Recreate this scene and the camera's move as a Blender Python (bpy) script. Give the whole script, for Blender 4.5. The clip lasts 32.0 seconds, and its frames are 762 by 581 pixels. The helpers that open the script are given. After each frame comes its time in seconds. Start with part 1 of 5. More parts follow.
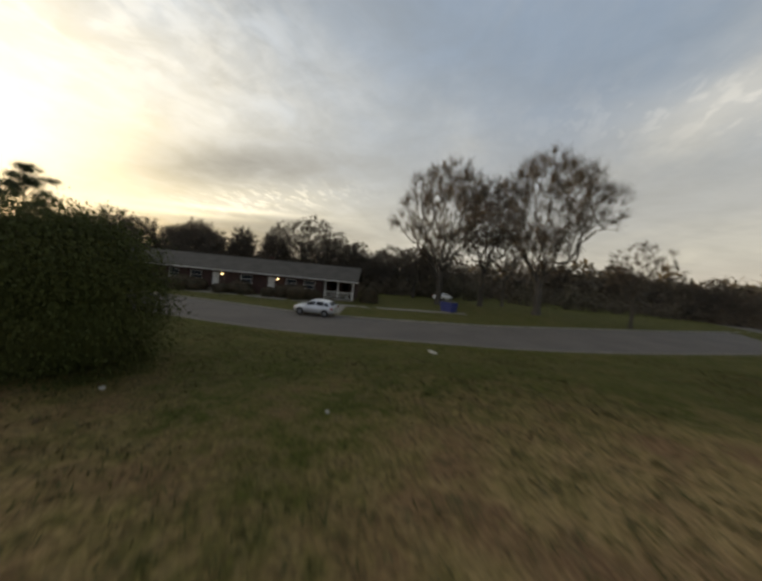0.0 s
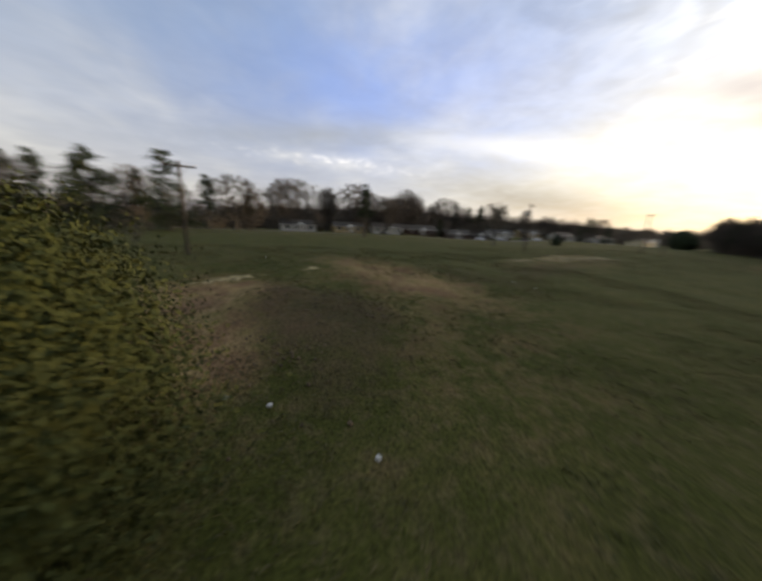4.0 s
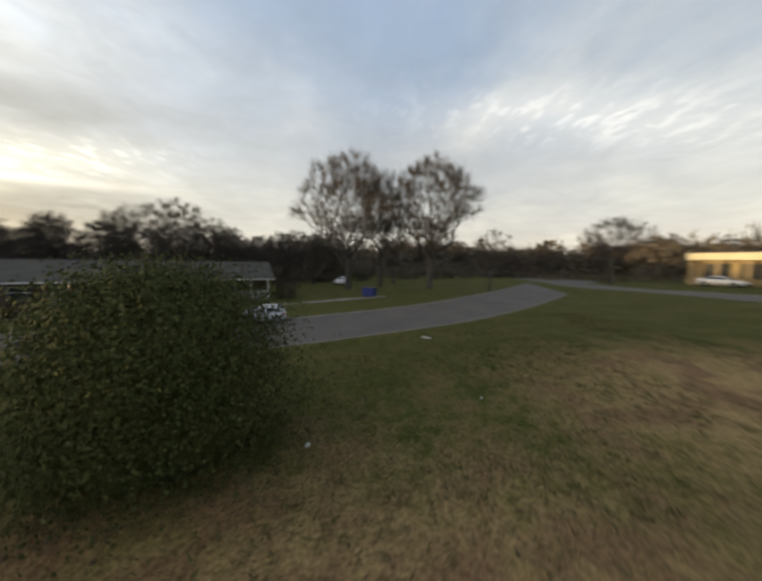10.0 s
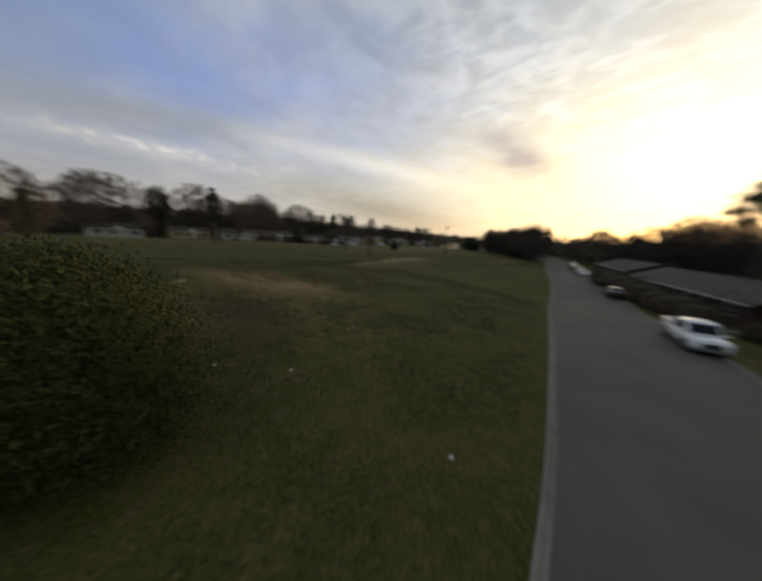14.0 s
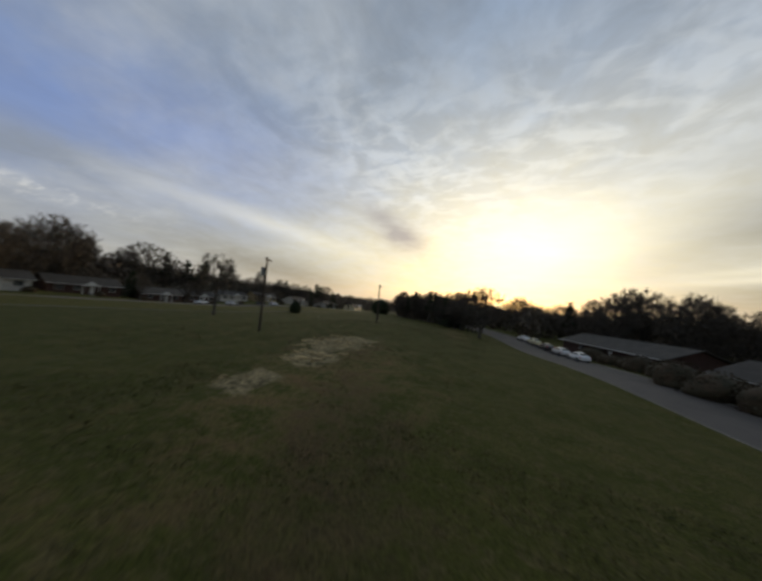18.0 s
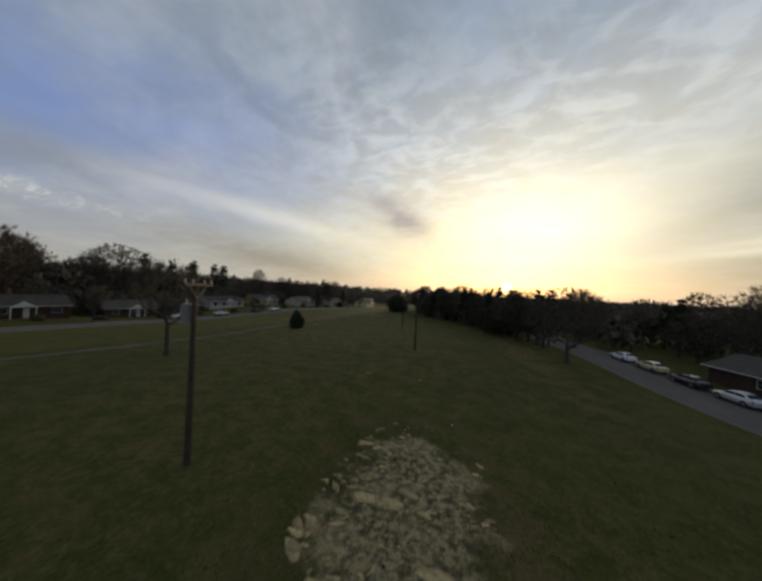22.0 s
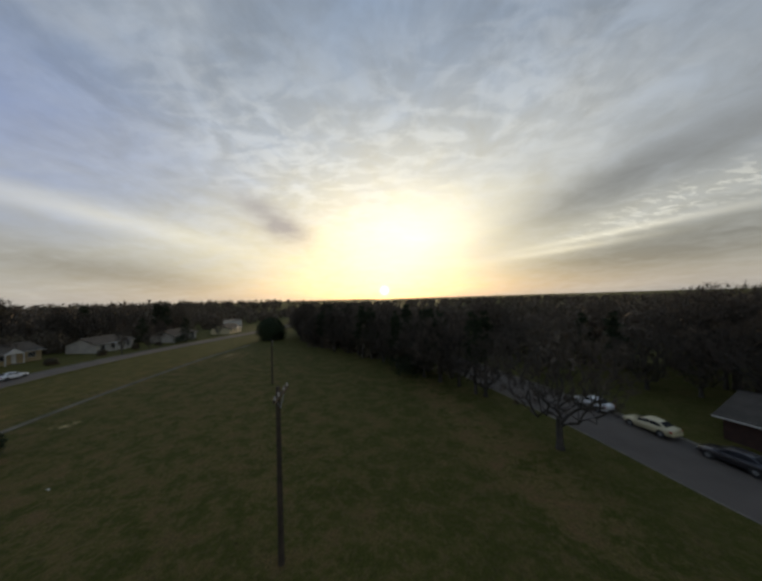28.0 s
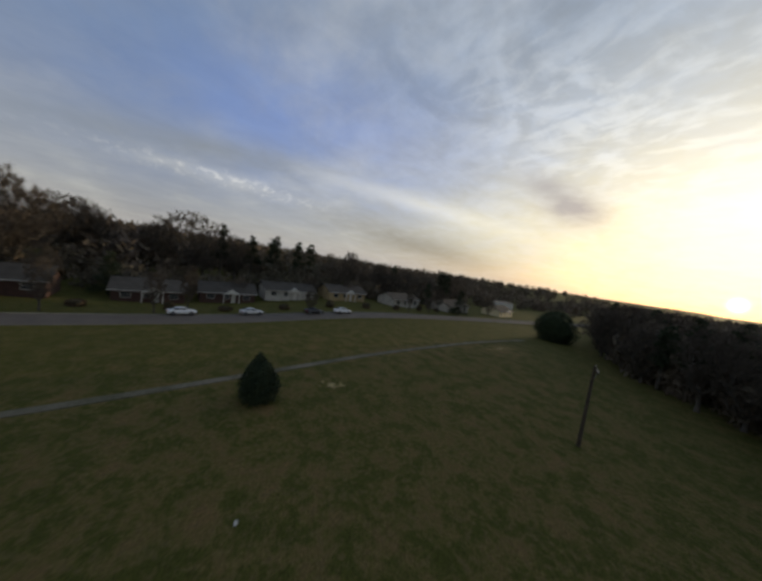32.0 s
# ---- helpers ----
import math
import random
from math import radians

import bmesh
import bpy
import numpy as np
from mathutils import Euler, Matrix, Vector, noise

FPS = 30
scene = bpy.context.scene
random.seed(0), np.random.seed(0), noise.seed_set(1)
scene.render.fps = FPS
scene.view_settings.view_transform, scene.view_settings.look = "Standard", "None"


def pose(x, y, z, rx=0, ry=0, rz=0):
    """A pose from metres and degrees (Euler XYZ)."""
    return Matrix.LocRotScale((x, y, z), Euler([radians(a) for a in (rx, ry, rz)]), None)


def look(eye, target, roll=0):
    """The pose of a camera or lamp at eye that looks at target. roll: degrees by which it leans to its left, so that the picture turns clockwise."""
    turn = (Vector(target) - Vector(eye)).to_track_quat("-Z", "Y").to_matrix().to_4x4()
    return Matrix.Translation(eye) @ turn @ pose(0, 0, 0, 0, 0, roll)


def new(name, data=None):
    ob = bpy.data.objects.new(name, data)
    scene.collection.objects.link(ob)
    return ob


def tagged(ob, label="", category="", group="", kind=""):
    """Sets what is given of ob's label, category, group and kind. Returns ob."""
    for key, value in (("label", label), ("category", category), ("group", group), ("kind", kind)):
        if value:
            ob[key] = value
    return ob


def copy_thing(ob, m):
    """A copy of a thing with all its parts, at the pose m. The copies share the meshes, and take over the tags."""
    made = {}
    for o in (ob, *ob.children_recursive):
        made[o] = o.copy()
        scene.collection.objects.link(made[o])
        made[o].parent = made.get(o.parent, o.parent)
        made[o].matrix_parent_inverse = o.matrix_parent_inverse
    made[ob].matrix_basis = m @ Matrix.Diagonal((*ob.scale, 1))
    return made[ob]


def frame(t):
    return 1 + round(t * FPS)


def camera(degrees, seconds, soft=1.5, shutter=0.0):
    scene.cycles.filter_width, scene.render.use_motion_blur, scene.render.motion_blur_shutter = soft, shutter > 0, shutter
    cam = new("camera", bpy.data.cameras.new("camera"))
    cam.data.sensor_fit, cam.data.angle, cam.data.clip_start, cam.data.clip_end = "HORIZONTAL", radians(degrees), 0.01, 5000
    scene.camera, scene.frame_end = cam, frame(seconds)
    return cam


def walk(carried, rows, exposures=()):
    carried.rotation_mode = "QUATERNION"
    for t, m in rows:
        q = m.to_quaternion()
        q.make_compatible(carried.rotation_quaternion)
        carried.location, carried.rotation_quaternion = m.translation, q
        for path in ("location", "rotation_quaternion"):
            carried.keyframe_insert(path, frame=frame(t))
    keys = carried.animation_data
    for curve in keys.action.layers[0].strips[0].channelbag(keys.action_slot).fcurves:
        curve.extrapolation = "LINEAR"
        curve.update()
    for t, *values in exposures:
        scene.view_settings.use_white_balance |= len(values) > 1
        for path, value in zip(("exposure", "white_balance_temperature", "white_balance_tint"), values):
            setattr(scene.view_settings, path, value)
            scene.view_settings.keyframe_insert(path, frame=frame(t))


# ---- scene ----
SOFT = 3.0
# seconds, stops, kelvin, tint
EXPOSURES = [(0, 0.6, 8200, 6), (1, 0.55, 8500, 5), (2.0, 0.15, 7700, 4), (2.5, 0.1, 7400, 8), (4.5, 0.9, 7000, 9), (5.5, 0.85, 6800, 9),
             (7, 0.98, 6750, 9), (9, 0.97, 7100, 8), (10, 1.02, 7600, 6), (11, 0.55, 8700, 5), (12, 0.28, 8700, 6), (13, 0.1, 7400, 7),
             (14.5, 0.3, 7400, 8), (17, 0.0, 7500, 6), (18, 0.0, 6900, 5), (23, -0.08, 6900, 5), (28, -0.08, 6850, 5), (29, -0.26, 7000, 5), (30, -0.22, 6750, 6), (32, 0.03, 6750, 6)]
cam = camera(107.4, 32.0, soft=SOFT, shutter=0.5)
# seconds, x, y, z, heading to the left of +y, pitch up, lean to the left
ROWS = [
    (0, -15.80, -15.99, 3.13, -69.31, -2.68, 5.51),
    (0.5, -13.52, -14.37, 3.92, -61.36, -2.46, 7.91),
    (1, -10.53, -13.78, 3.97, -52.48, -4.96, 8.76),
    (1.5, -9.17, -13.38, 4.82, -35.72, -6.52, 8.63),
    (2, -6.98, -12.27, 4.87, -11.59, -9.08, 8.68),
    (2.5, -5.49, -9.57, 5.23, 3.19, -11.04, 7.84),
    (4.5, -8.56, 3.19, 3.71, 103.11, -12.48, -0.05),
    (5, -10.12, 6.38, 3.94, 134.84, -11.45, -2.74),
    (5.5, -12.87, 6.91, 4.66, 155.85, -12.32, -3.56),
    (6, -14.91, 7.55, 4.82, 172.12, -11.37, -1.93),
    (6.5, -17.69, 7.39, 5.22, 195.04, -9.88, -3.97),
    (7, -19.00, 5.38, 5.36, 208.40, -11.50, -5.00),
    (7.5, -20.30, 3.40, 5.24, 213.77, -10.90, -3.40),
    (8, -20.52, 0.94, 4.95, 214.40, -10.35, -1.62),
    (8.5, -20.49, -1.42, 4.85, 216.20, -10.28, 0.95),
    (9, -19.87, -4.18, 4.56, 217.17, -10.05, 2.25),
    (9.5, -19.15, -6.66, 4.43, 236.92, -7.79, 0.43),
    (10, -18.52, -8.66, 4.33, 262.36, -5.78, 0.77),
    (10.5, -17.66, -11.43, 4.53, 279.53, -4.88, 4.82),
    (11, -15.61, -12.32, 4.61, 294.28, -5.10, 7.17),
    (11.5, -12.69, -13.39, 5.13, 308.64, -6.31, 6.88),
    (12, -10.45, -12.08, 5.03, 314.91, -7.72, 7.28),
    (12.5, -8.08, -10.90, 5.21, 331.15, -9.42, 7.11),
    (13, -5.71, -8.98, 5.48, 355.15, -10.05, 5.51),
    (13.5, -3.96, -6.95, 5.21, 378.79, -11.02, 5.31),
    (14, -2.51, -3.73, 4.83, 403.95, -10.87, 3.16),
    (14.2, -2.52, -1.59, 4.34, 415.70, -9.75, 1.63),
    (14.5, -3.04, 0.15, 4.11, 424.92, -9.05, 2.80),
    (16.5, -14.32, 10.56, 5.70, 427.04, -10.96, 8.54),
    (17, -19.35, 12.49, 5.21, 408.56, -4.75, 10.28),
    (17.5, -23.79, 16.09, 4.57, 392.98, 0.82, 8.14),
    (18, -26.98, 18.42, 4.78, 382.96, 2.83, 5.34),
    (18.5, -29.19, 20.74, 5.19, 373.96, 3.75, 2.79),
    (19, -31.07, 22.49, 5.88, 371.56, 2.19, 1.27),
    (19.5, -33.25, 24.39, 6.58, 377.73, 1.70, 0.58),
    (20, -34.79, 26.21, 7.26, 382.85, 0.44, 1.46),
    (20.5, -35.92, 28.16, 8.14, 383.50, -0.21, 1.54),
    (21, -37.24, 31.07, 8.43, 383.85, -0.34, 2.12),
    (21.5, -38.61, 33.31, 9.00, 383.76, -0.13, 2.55),
    (22, -39.91, 35.99, 9.08, 384.17, 0.18, 2.68),
    (22.5, -40.01, 39.13, 9.33, 382.25, 1.89, 2.36),
    (23, -40.66, 42.81, 9.71, 374.68, 3.09, 1.64),
    (23.5, -42.33, 45.17, 9.77, 364.87, 5.02, -0.69),
    (24, -44.44, 46.02, 10.59, 357.32, 3.32, -1.08),
    (24.5, -46.23, 47.15, 11.49, 354.05, 2.30, -0.20),
    (25, -46.59, 49.30, 11.00, 358.25, 2.07, 0.51),
    (25.5, -46.81, 51.41, 11.72, 359.75, 3.53, -0.13),
    (27.5, -47.28, 59.83, 13.28, 361.02, 2.55, -2.15),
    (28, -46.65, 62.72, 13.60, 360.72, 1.61, -1.77),
    (28.5, -47.32, 65.47, 13.57, 368.53, 1.46, -0.77),
    (29, -48.01, 68.62, 13.20, 385.38, 1.26, 1.12),
    (29.5, -48.24, 72.18, 13.37, 399.77, -0.72, 2.88),
    (30, -49.36, 72.80, 13.37, 409.46, -1.78, 4.08),
    (30.5, -51.77, 74.78, 13.48, 417.54, -1.58, 5.69),
    (31, -55.22, 76.36, 12.68, 417.72, -2.31, 6.13),
    (31.5, -57.12, 78.52, 12.72, 415.27, -3.65, 8.04),
    (32, -59.68, 80.57, 12.97, 411.60, -4.76, 8.21),
]


def heading(x, y, z, yaw, pitch, lean):
    a, b = radians(yaw), radians(pitch)
    ahead = Vector((-math.sin(a) * math.cos(b), math.cos(a) * math.cos(b), math.sin(b)))
    return look((x, y, z), Vector((x, y, z)) + ahead, lean)


walk(cam, [(r[0], heading(*r[1:])) for r in ROWS], EXPOSURES)

# ---- world and sun ----
SUN_UP = 3.0


def sky_world():
    world = bpy.data.worlds.new("evening_sky")
    scene.world = world
    world.use_nodes = True
    nt = world.node_tree
    nt.nodes.clear()
    link = nt.links.new

    def node(kind, **kw):
        n = nt.nodes.new(kind)
        for k, v in kw.items():
            n.inputs[k].default_value = v
        return n

    def plug(n, i, v):
        if isinstance(v, (int, float)) and n.inputs[i].type == "RGBA":
            v = (v, v, v, 1)
        if isinstance(v, (int, float, tuple)):
            n.inputs[i].default_value = v
        else:
            link(v, n.inputs[i])

    def m(op, a, b=0.0, clamp=False):
        n = nt.nodes.new("ShaderNodeMath")
        n.operation, n.use_clamp = op, clamp
        plug(n, 0, a), plug(n, 1, b)
        return n.outputs[0]

    def step(v, lo, hi):
        n = nt.nodes.new("ShaderNodeMapRange")
        n.interpolation_type = "SMOOTHSTEP"
        plug(n, 0, v), plug(n, 1, lo), plug(n, 2, hi)
        return n.outputs[0]

    def mix(f, a, b, kind="MIX"):
        n = nt.nodes.new("ShaderNodeMix")
        n.data_type, n.blend_type = "RGBA", kind
        plug(n, 0, f), plug(n, 6, a), plug(n, 7, b)
        return n.outputs[2]

    def times(colour, v):
        return mix(1.0, colour, v, "MULTIPLY")

    tc = nt.nodes.new("ShaderNodeTexCoord")
    sep = nt.nodes.new("ShaderNodeSeparateXYZ")
    link(tc.outputs["Generated"], sep.inputs[0])
    x, y, z = sep.outputs
    up = m("MAXIMUM", z, 0.0)
    # cloud sheet far overhead, seen in perspective
    den = m("ADD", up, 0.16)
    px, py = m("DIVIDE", x, den), m("DIVIDE", y, den)
    com = nt.nodes.new("ShaderNodeCombineXYZ")
    link(px, com.inputs[0]), link(py, com.inputs[1])

    def noise_at(scale, detail, rough, stretch=(1, 1, 1), turn=0.0, distort=0.0, shift=(0, 0, 0)):
        mp = nt.nodes.new("ShaderNodeMapping")
        mp.inputs["Scale"].default_value, mp.inputs["Rotation"].default_value = stretch, (0, 0, radians(turn))
        mp.inputs["Location"].default_value = shift
        link(com.outputs[0], mp.inputs[0])
        n = node("ShaderNodeTexNoise", Scale=scale, Detail=detail, Roughness=rough, Distortion=distort)
        link(mp.outputs[0], n.inputs["Vector"])
        return n.outputs[0]

    broad = noise_at(0.42, 3, 0.5, shift=(3.1, 1.7, 0))
    sheet = noise_at(1.1, 6, 0.58, (0.8, 1.0, 1), 25, 0.3)
    wisps = noise_at(1.9, 7, 0.60, (0.75, 1.25, 1), -18, 0.5, (5, 2, 0))
    lumps = noise_at(4.2, 6, 0.62, (1.1, 0.8, 1), 35, 0.4, (2, 7, 0))
    ripple = noise_at(9.0, 3, 0.5, (0.7, 1.2, 1), 30, 0.6)
    fine_ripple = noise_at(17.0, 3, 0.5, (0.6, 1.3, 1), 35, 0.8)
    ragged = m("SUBTRACT", m("ADD", wisps, lumps), 1.0)

    def patch(az, el, wide, tall, tilt=0.0, rag=1.0):
        """A soft-edged region of the sky round one direction; az to the left of the sun, in degrees."""
        a, b, k = radians(az), radians(el), radians(tilt)
        way = Vector((-math.sin(a) * math.cos(b), math.cos(a) * math.cos(b), math.sin(b)))
        right = way.cross(Vector((0, 0, 1))).normalized()
        rise = right.cross(way)
        one, two = right * math.cos(k) + rise * math.sin(k), rise * math.cos(k) - right * math.sin(k)

        def along_axis(axis):
            n = nt.nodes.new("ShaderNodeVectorMath")
            n.operation = "DOT_PRODUCT"
            link(tc.outputs["Generated"], n.inputs[0])
            n.inputs[1].default_value = axis
            return n.outputs["Value"]

        p, q = m("DIVIDE", along_axis(one), math.sin(radians(min(wide, 80)))), m("DIVIDE", along_axis(two), math.sin(radians(tall)))
        r = m("ADD", m("MULTIPLY", p, p), m("MULTIPLY", q, q))
        if rag:
            r = m("ADD", r, m("MULTIPLY", ragged, rag))
        return m("MULTIPLY", m("EXPONENT", m("MULTIPLY", m("MAXIMUM", r, -0.6), -1.0)), step(along_axis(way), 0.0, 0.3))

    def lit(total, g, tint, thick):
        g = m("MULTIPLY", g, thick)
        return mix(1.0, total, times(tint, mix(0.0, g, g)), "ADD")

    def cloak(total, g, tint, thick):
        return mix(m("MULTIPLY", g, thick, True), total, tint)

    sky = nt.nodes.new("ShaderNodeTexSky")
    sky.sky_type, sky.sun_disc = "NISHITA", False
    sky.sun_elevation, sky.sun_rotation = radians(SUN_UP), 0.0
    sky.air_density, sky.dust_density = 1.0, 1.5

    clear = mix(step(z, 0.0, 0.60), (0.30, 0.305, 0.335, 1), (0.112, 0.185, 0.335, 1))
    clear = mix(step(y, 0.2, -0.8), clear, mix(step(z, 0.0, 0.55), (0.33, 0.33, 0.365, 1), (0.17, 0.225, 0.335, 1)))
    # blue gap to the south of the sun
    clear = cloak(clear, patch(67, 22, 30, 12, 0, 0.4), (0.120, 0.205, 0.50, 1), 1.0)
    veil = step(m("ADD", m("MULTIPLY", broad, 0.6), m("ADD", m("MULTIPLY", sheet, 0.40), m("MULTIPLY", wisps, 0.35))), 0.52, 0.90)
    cloud = mix(step(sheet, 0.35, 0.70), (0.26, 0.265, 0.285, 1), (0.47, 0.465, 0.46, 1))
    total = mix(m("MULTIPLY", veil, 0.55), clear, cloud)
    total = cloak(total, patch(-100, 14, 36, 14, 0, 0.6), (0.25, 0.255, 0.275, 1), 0.5)
    total = cloak(total, patch(-62, 34, 34, 22, 0, 0.6), (0.165, 0.20, 0.27, 1), 0.48)
    # thin lit cloud sheet round the sun, in layers
    total = lit(total, patch(0, 24, 54, 32, 0, 1.0), (1.0, 0.975, 0.93, 1), 0.17)
    total = lit(total, patch(-40, 28, 24, 10, 5, 0.9), (1.0, 0.95, 0.88, 1), 0.07)
    total = lit(total, patch(0, 17, 33, 18, 0, 1.7), (1.0, 0.85, 0.50, 1), 0.41)
    total = lit(total, patch(12, 9, 32, 7, 0, 1.2), (1.0, 0.80, 0.40, 1), 0.14)
    total = lit(total, patch(48, 13.5, 18, 1.6, -9, 1.6), (1.0, 0.92, 0.74, 1), 0.24)
    much = m("ADD", 0.25, m("MULTIPLY", step(patch(0, 26, 60, 40, 0, 0), 0.1, 0.7), 0.75))
    mottle = m("ADD", 1.0, m("MULTIPLY", much, m("SUBTRACT", m("ADD", m("MULTIPLY", lumps, 1.15), m("MULTIPLY", wisps, 0.60)), 0.88)))
    total = mix(1.0, total, mix(0.0, mottle, mottle), "MULTIPLY")
    # bright ripples, to the north-west, the south and the east
    grain = step(m("ADD", m("MULTIPLY", ripple, 0.6), m("MULTIPLY", fine_ripple, 0.4)), 0.49, 0.60)
    total = lit(total, m("MULTIPLY", patch(-131, 22.5, 24, 3.6, -16, 0.9), m("ADD", 0.45, m("MULTIPLY", grain, 0.55))), (1.0, 0.97, 0.95, 1), 0.17)
    total = lit(total, m("MULTIPLY", patch(82, 11.0, 16, 1.1, -3, 0.5), m("ADD", 0.3, m("MULTIPLY", grain, 0.7))), (1.0, 0.92, 0.75, 1), 0.24)
    puffs = step(m("ADD", m("MULTIPLY", ripple, 0.55), m("MULTIPLY", lumps, 0.45)), 0.43, 0.60)
    total = lit(total, m("MULTIPLY", patch(20, 26, 22, 11, -30, 0.6), puffs), (1.0, 0.95, 0.86, 1), 0.13)
    total = lit(total, m("MULTIPLY", patch(-14, 32, 26, 12, 10, 0.6), puffs), (1.0, 0.96, 0.90, 1), 0.12)
    # grey banks with lit edges
    total = cloak(total, patch(-41, 16.5, 19, 3.6, 16, 0.9), (0.205, 0.21, 0.235, 1), 0.92)
    total = cloak(total, patch(-44, 6, 21, 3.6, 6, 0.9), (0.175, 0.175, 0.195, 1), 1.0)
    total = lit(total, m("MULTIPLY", patch(-46, 12.0, 13, 2.2, 14, 0.7), m("ADD", 0.2, m("MULTIPLY", grain, 0.8))), (1.0, 0.96, 0.86, 1), 0.26)
    total = cloak(total, patch(45, 5.2, 17, 2.6, -10, 0.9), (0.255, 0.245, 0.26, 1), 0.95)
    total = cloak(total, patch(85, 15, 22, 2.2, 5, 1.2), (0.22, 0.24, 0.29, 1), 0.65)
    total = lit(total, patch(-40, 9.3, 13, 0.55, 5, 0.9), (1.0, 0.93, 0.78, 1), 0.30)
    total = lit(total, patch(-33, 7.4, 9, 0.5, 4, 0.9), (1.0, 0.90, 0.70, 1), 0.28)
    # the sun's white glare, its yellow foot and the disc itself
    total = cloak(total, patch(3, 10, 29, 9.5, 0, 1.5), (1.0, 0.87, 0.48, 1), 0.34)
    total = lit(total, patch(-5, 12.0, 15, 8.0, 0, 1.3), (1.0, 0.97, 0.86, 1), 0.38)
    total = cloak(total, patch(20.0, 14.3, 5.2, 2.6, -24, 1.6), (0.40, 0.375, 0.395, 1), 0.95)
    total = cloak(total, patch(24.5, 17.5, 4.0, 1.6, -28, 1.6), (0.42, 0.40, 0.42, 1), 0.8)
    total = lit(total, patch(0, 2.0, 28, 3.0, 0, 0.5), (1.0, 0.64, 0.18, 1), 0.34)
    total = lit(total, patch(0, 1.6, 7, 3.4, 0, 0.0), (1.0, 0.58, 0.12, 1), 0.55)
    total = lit(total, patch(0, 1.6, 0.6, 0.6, 0, 0.0), (1.0, 0.86, 0.50, 1), 5.0)
    total = mix(1.0, total, times(sky.outputs[0], (0.03, 0.03, 0.03, 1)), "ADD")
    bg = nt.nodes.new("ShaderNodeBackground")
    out = nt.nodes.new("ShaderNodeOutputWorld")
    link(total, bg.inputs[0])
    bg.inputs[1].default_value = SKY_LEVEL
    link(bg.outputs[0], out.inputs[0])


SKY_LEVEL = 1.0
sky_world()
sun = new("sun", bpy.data.lights.new("sun", "SUN"))
sun.data.energy, sun.data.angle, sun.data.color = 2.1, radians(0.8), (1.0, 0.74, 0.46)
sun.matrix_world = look((0, 300, 300 * math.tan(radians(SUN_UP))), (0, 0, 0))


# ---- materials ----
def material(name, colour, second=None, scale=3.0, fine=40.0, rough=0.8, metal=0.0, bump=0.15, vary=0.25, per_object=0.0, coat=0.0):
    """A surface with variation at two scales and fine relief."""
    mt = bpy.data.materials.new(name)
    mt.use_nodes = True
    nt = mt.node_tree
    bs = nt.nodes["Principled BSDF"]
    tc = nt.nodes.new("ShaderNodeTexCoord")
    big, small = nt.nodes.new("ShaderNodeTexNoise"), nt.nodes.new("ShaderNodeTexNoise")
    big.inputs["Scale"].default_value, big.inputs["Detail"].default_value = scale, 5
    small.inputs["Scale"].default_value, small.inputs["Detail"].default_value = fine, 3
    for n in (big, small):
        nt.links.new(tc.outputs["Object"], n.inputs["Vector"])
    ramp = nt.nodes.new("ShaderNodeMapRange")
    ramp.inputs[1].default_value, ramp.inputs[2].default_value = 0.35, 0.65
    nt.links.new(big.outputs[0], ramp.inputs[0])
    second = second or tuple(v * (1 - vary) for v in colour)
    mx = nt.nodes.new("ShaderNodeMix")
    mx.data_type = "RGBA"
    mx.inputs[6].default_value, mx.inputs[7].default_value = (*colour, 1), (*second, 1)
    nt.links.new(ramp.outputs[0], mx.inputs[0])
    last = mx.outputs[2]
    hsv = nt.nodes.new("ShaderNodeHueSaturation")
    val = nt.nodes.new("ShaderNodeMapRange")
    val.inputs[1].default_value, val.inputs[2].default_value = 0.3, 0.7
    val.inputs[3].default_value, val.inputs[4].default_value = 1 - vary, 1 + vary
    nt.links.new(small.outputs[0], val.inputs[0])
    nt.links.new(val.outputs[0], hsv.inputs["Value"])
    nt.links.new(last, hsv.inputs["Color"])
    last = hsv.outputs[0]
    if per_object:
        oi = nt.nodes.new("ShaderNodeObjectInfo")
        h2 = nt.nodes.new("ShaderNodeHueSaturation")
        r2 = nt.nodes.new("ShaderNodeMapRange")
        r2.inputs[3].default_value, r2.inputs[4].default_value = 1 - per_object, 1 + per_object
        nt.links.new(oi.outputs["Random"], r2.inputs[0])
        nt.links.new(r2.outputs[0], h2.inputs["Value"])
        nt.links.new(last, h2.inputs["Color"])
        last = h2.outputs[0]
    nt.links.new(last, bs.inputs["Base Color"])
    bs.inputs["Roughness"].default_value, bs.inputs["Metallic"].default_value = rough, metal
    bs.inputs["Coat Weight"].default_value = coat
    if rough > 0.6:
        bs.inputs["Specular IOR Level"].default_value = 0.25
    if bump:
        bp = nt.nodes.new("ShaderNodeBump")
        bp.inputs["Strength"].default_value, bp.inputs["Distance"].default_value = bump, 0.05
        nt.links.new(small.outputs[0], bp.inputs["Height"])
        nt.links.new(bp.outputs[0], bs.inputs["Normal"])
    return mt


def glass_material(name, colour=(0.02, 0.025, 0.03)):
    mt = material(name, colour, rough=0.35, bump=0.0, vary=0.1)
    mt.node_tree.nodes["Principled BSDF"].inputs["Specular IOR Level"].default_value = 0.12
    return mt


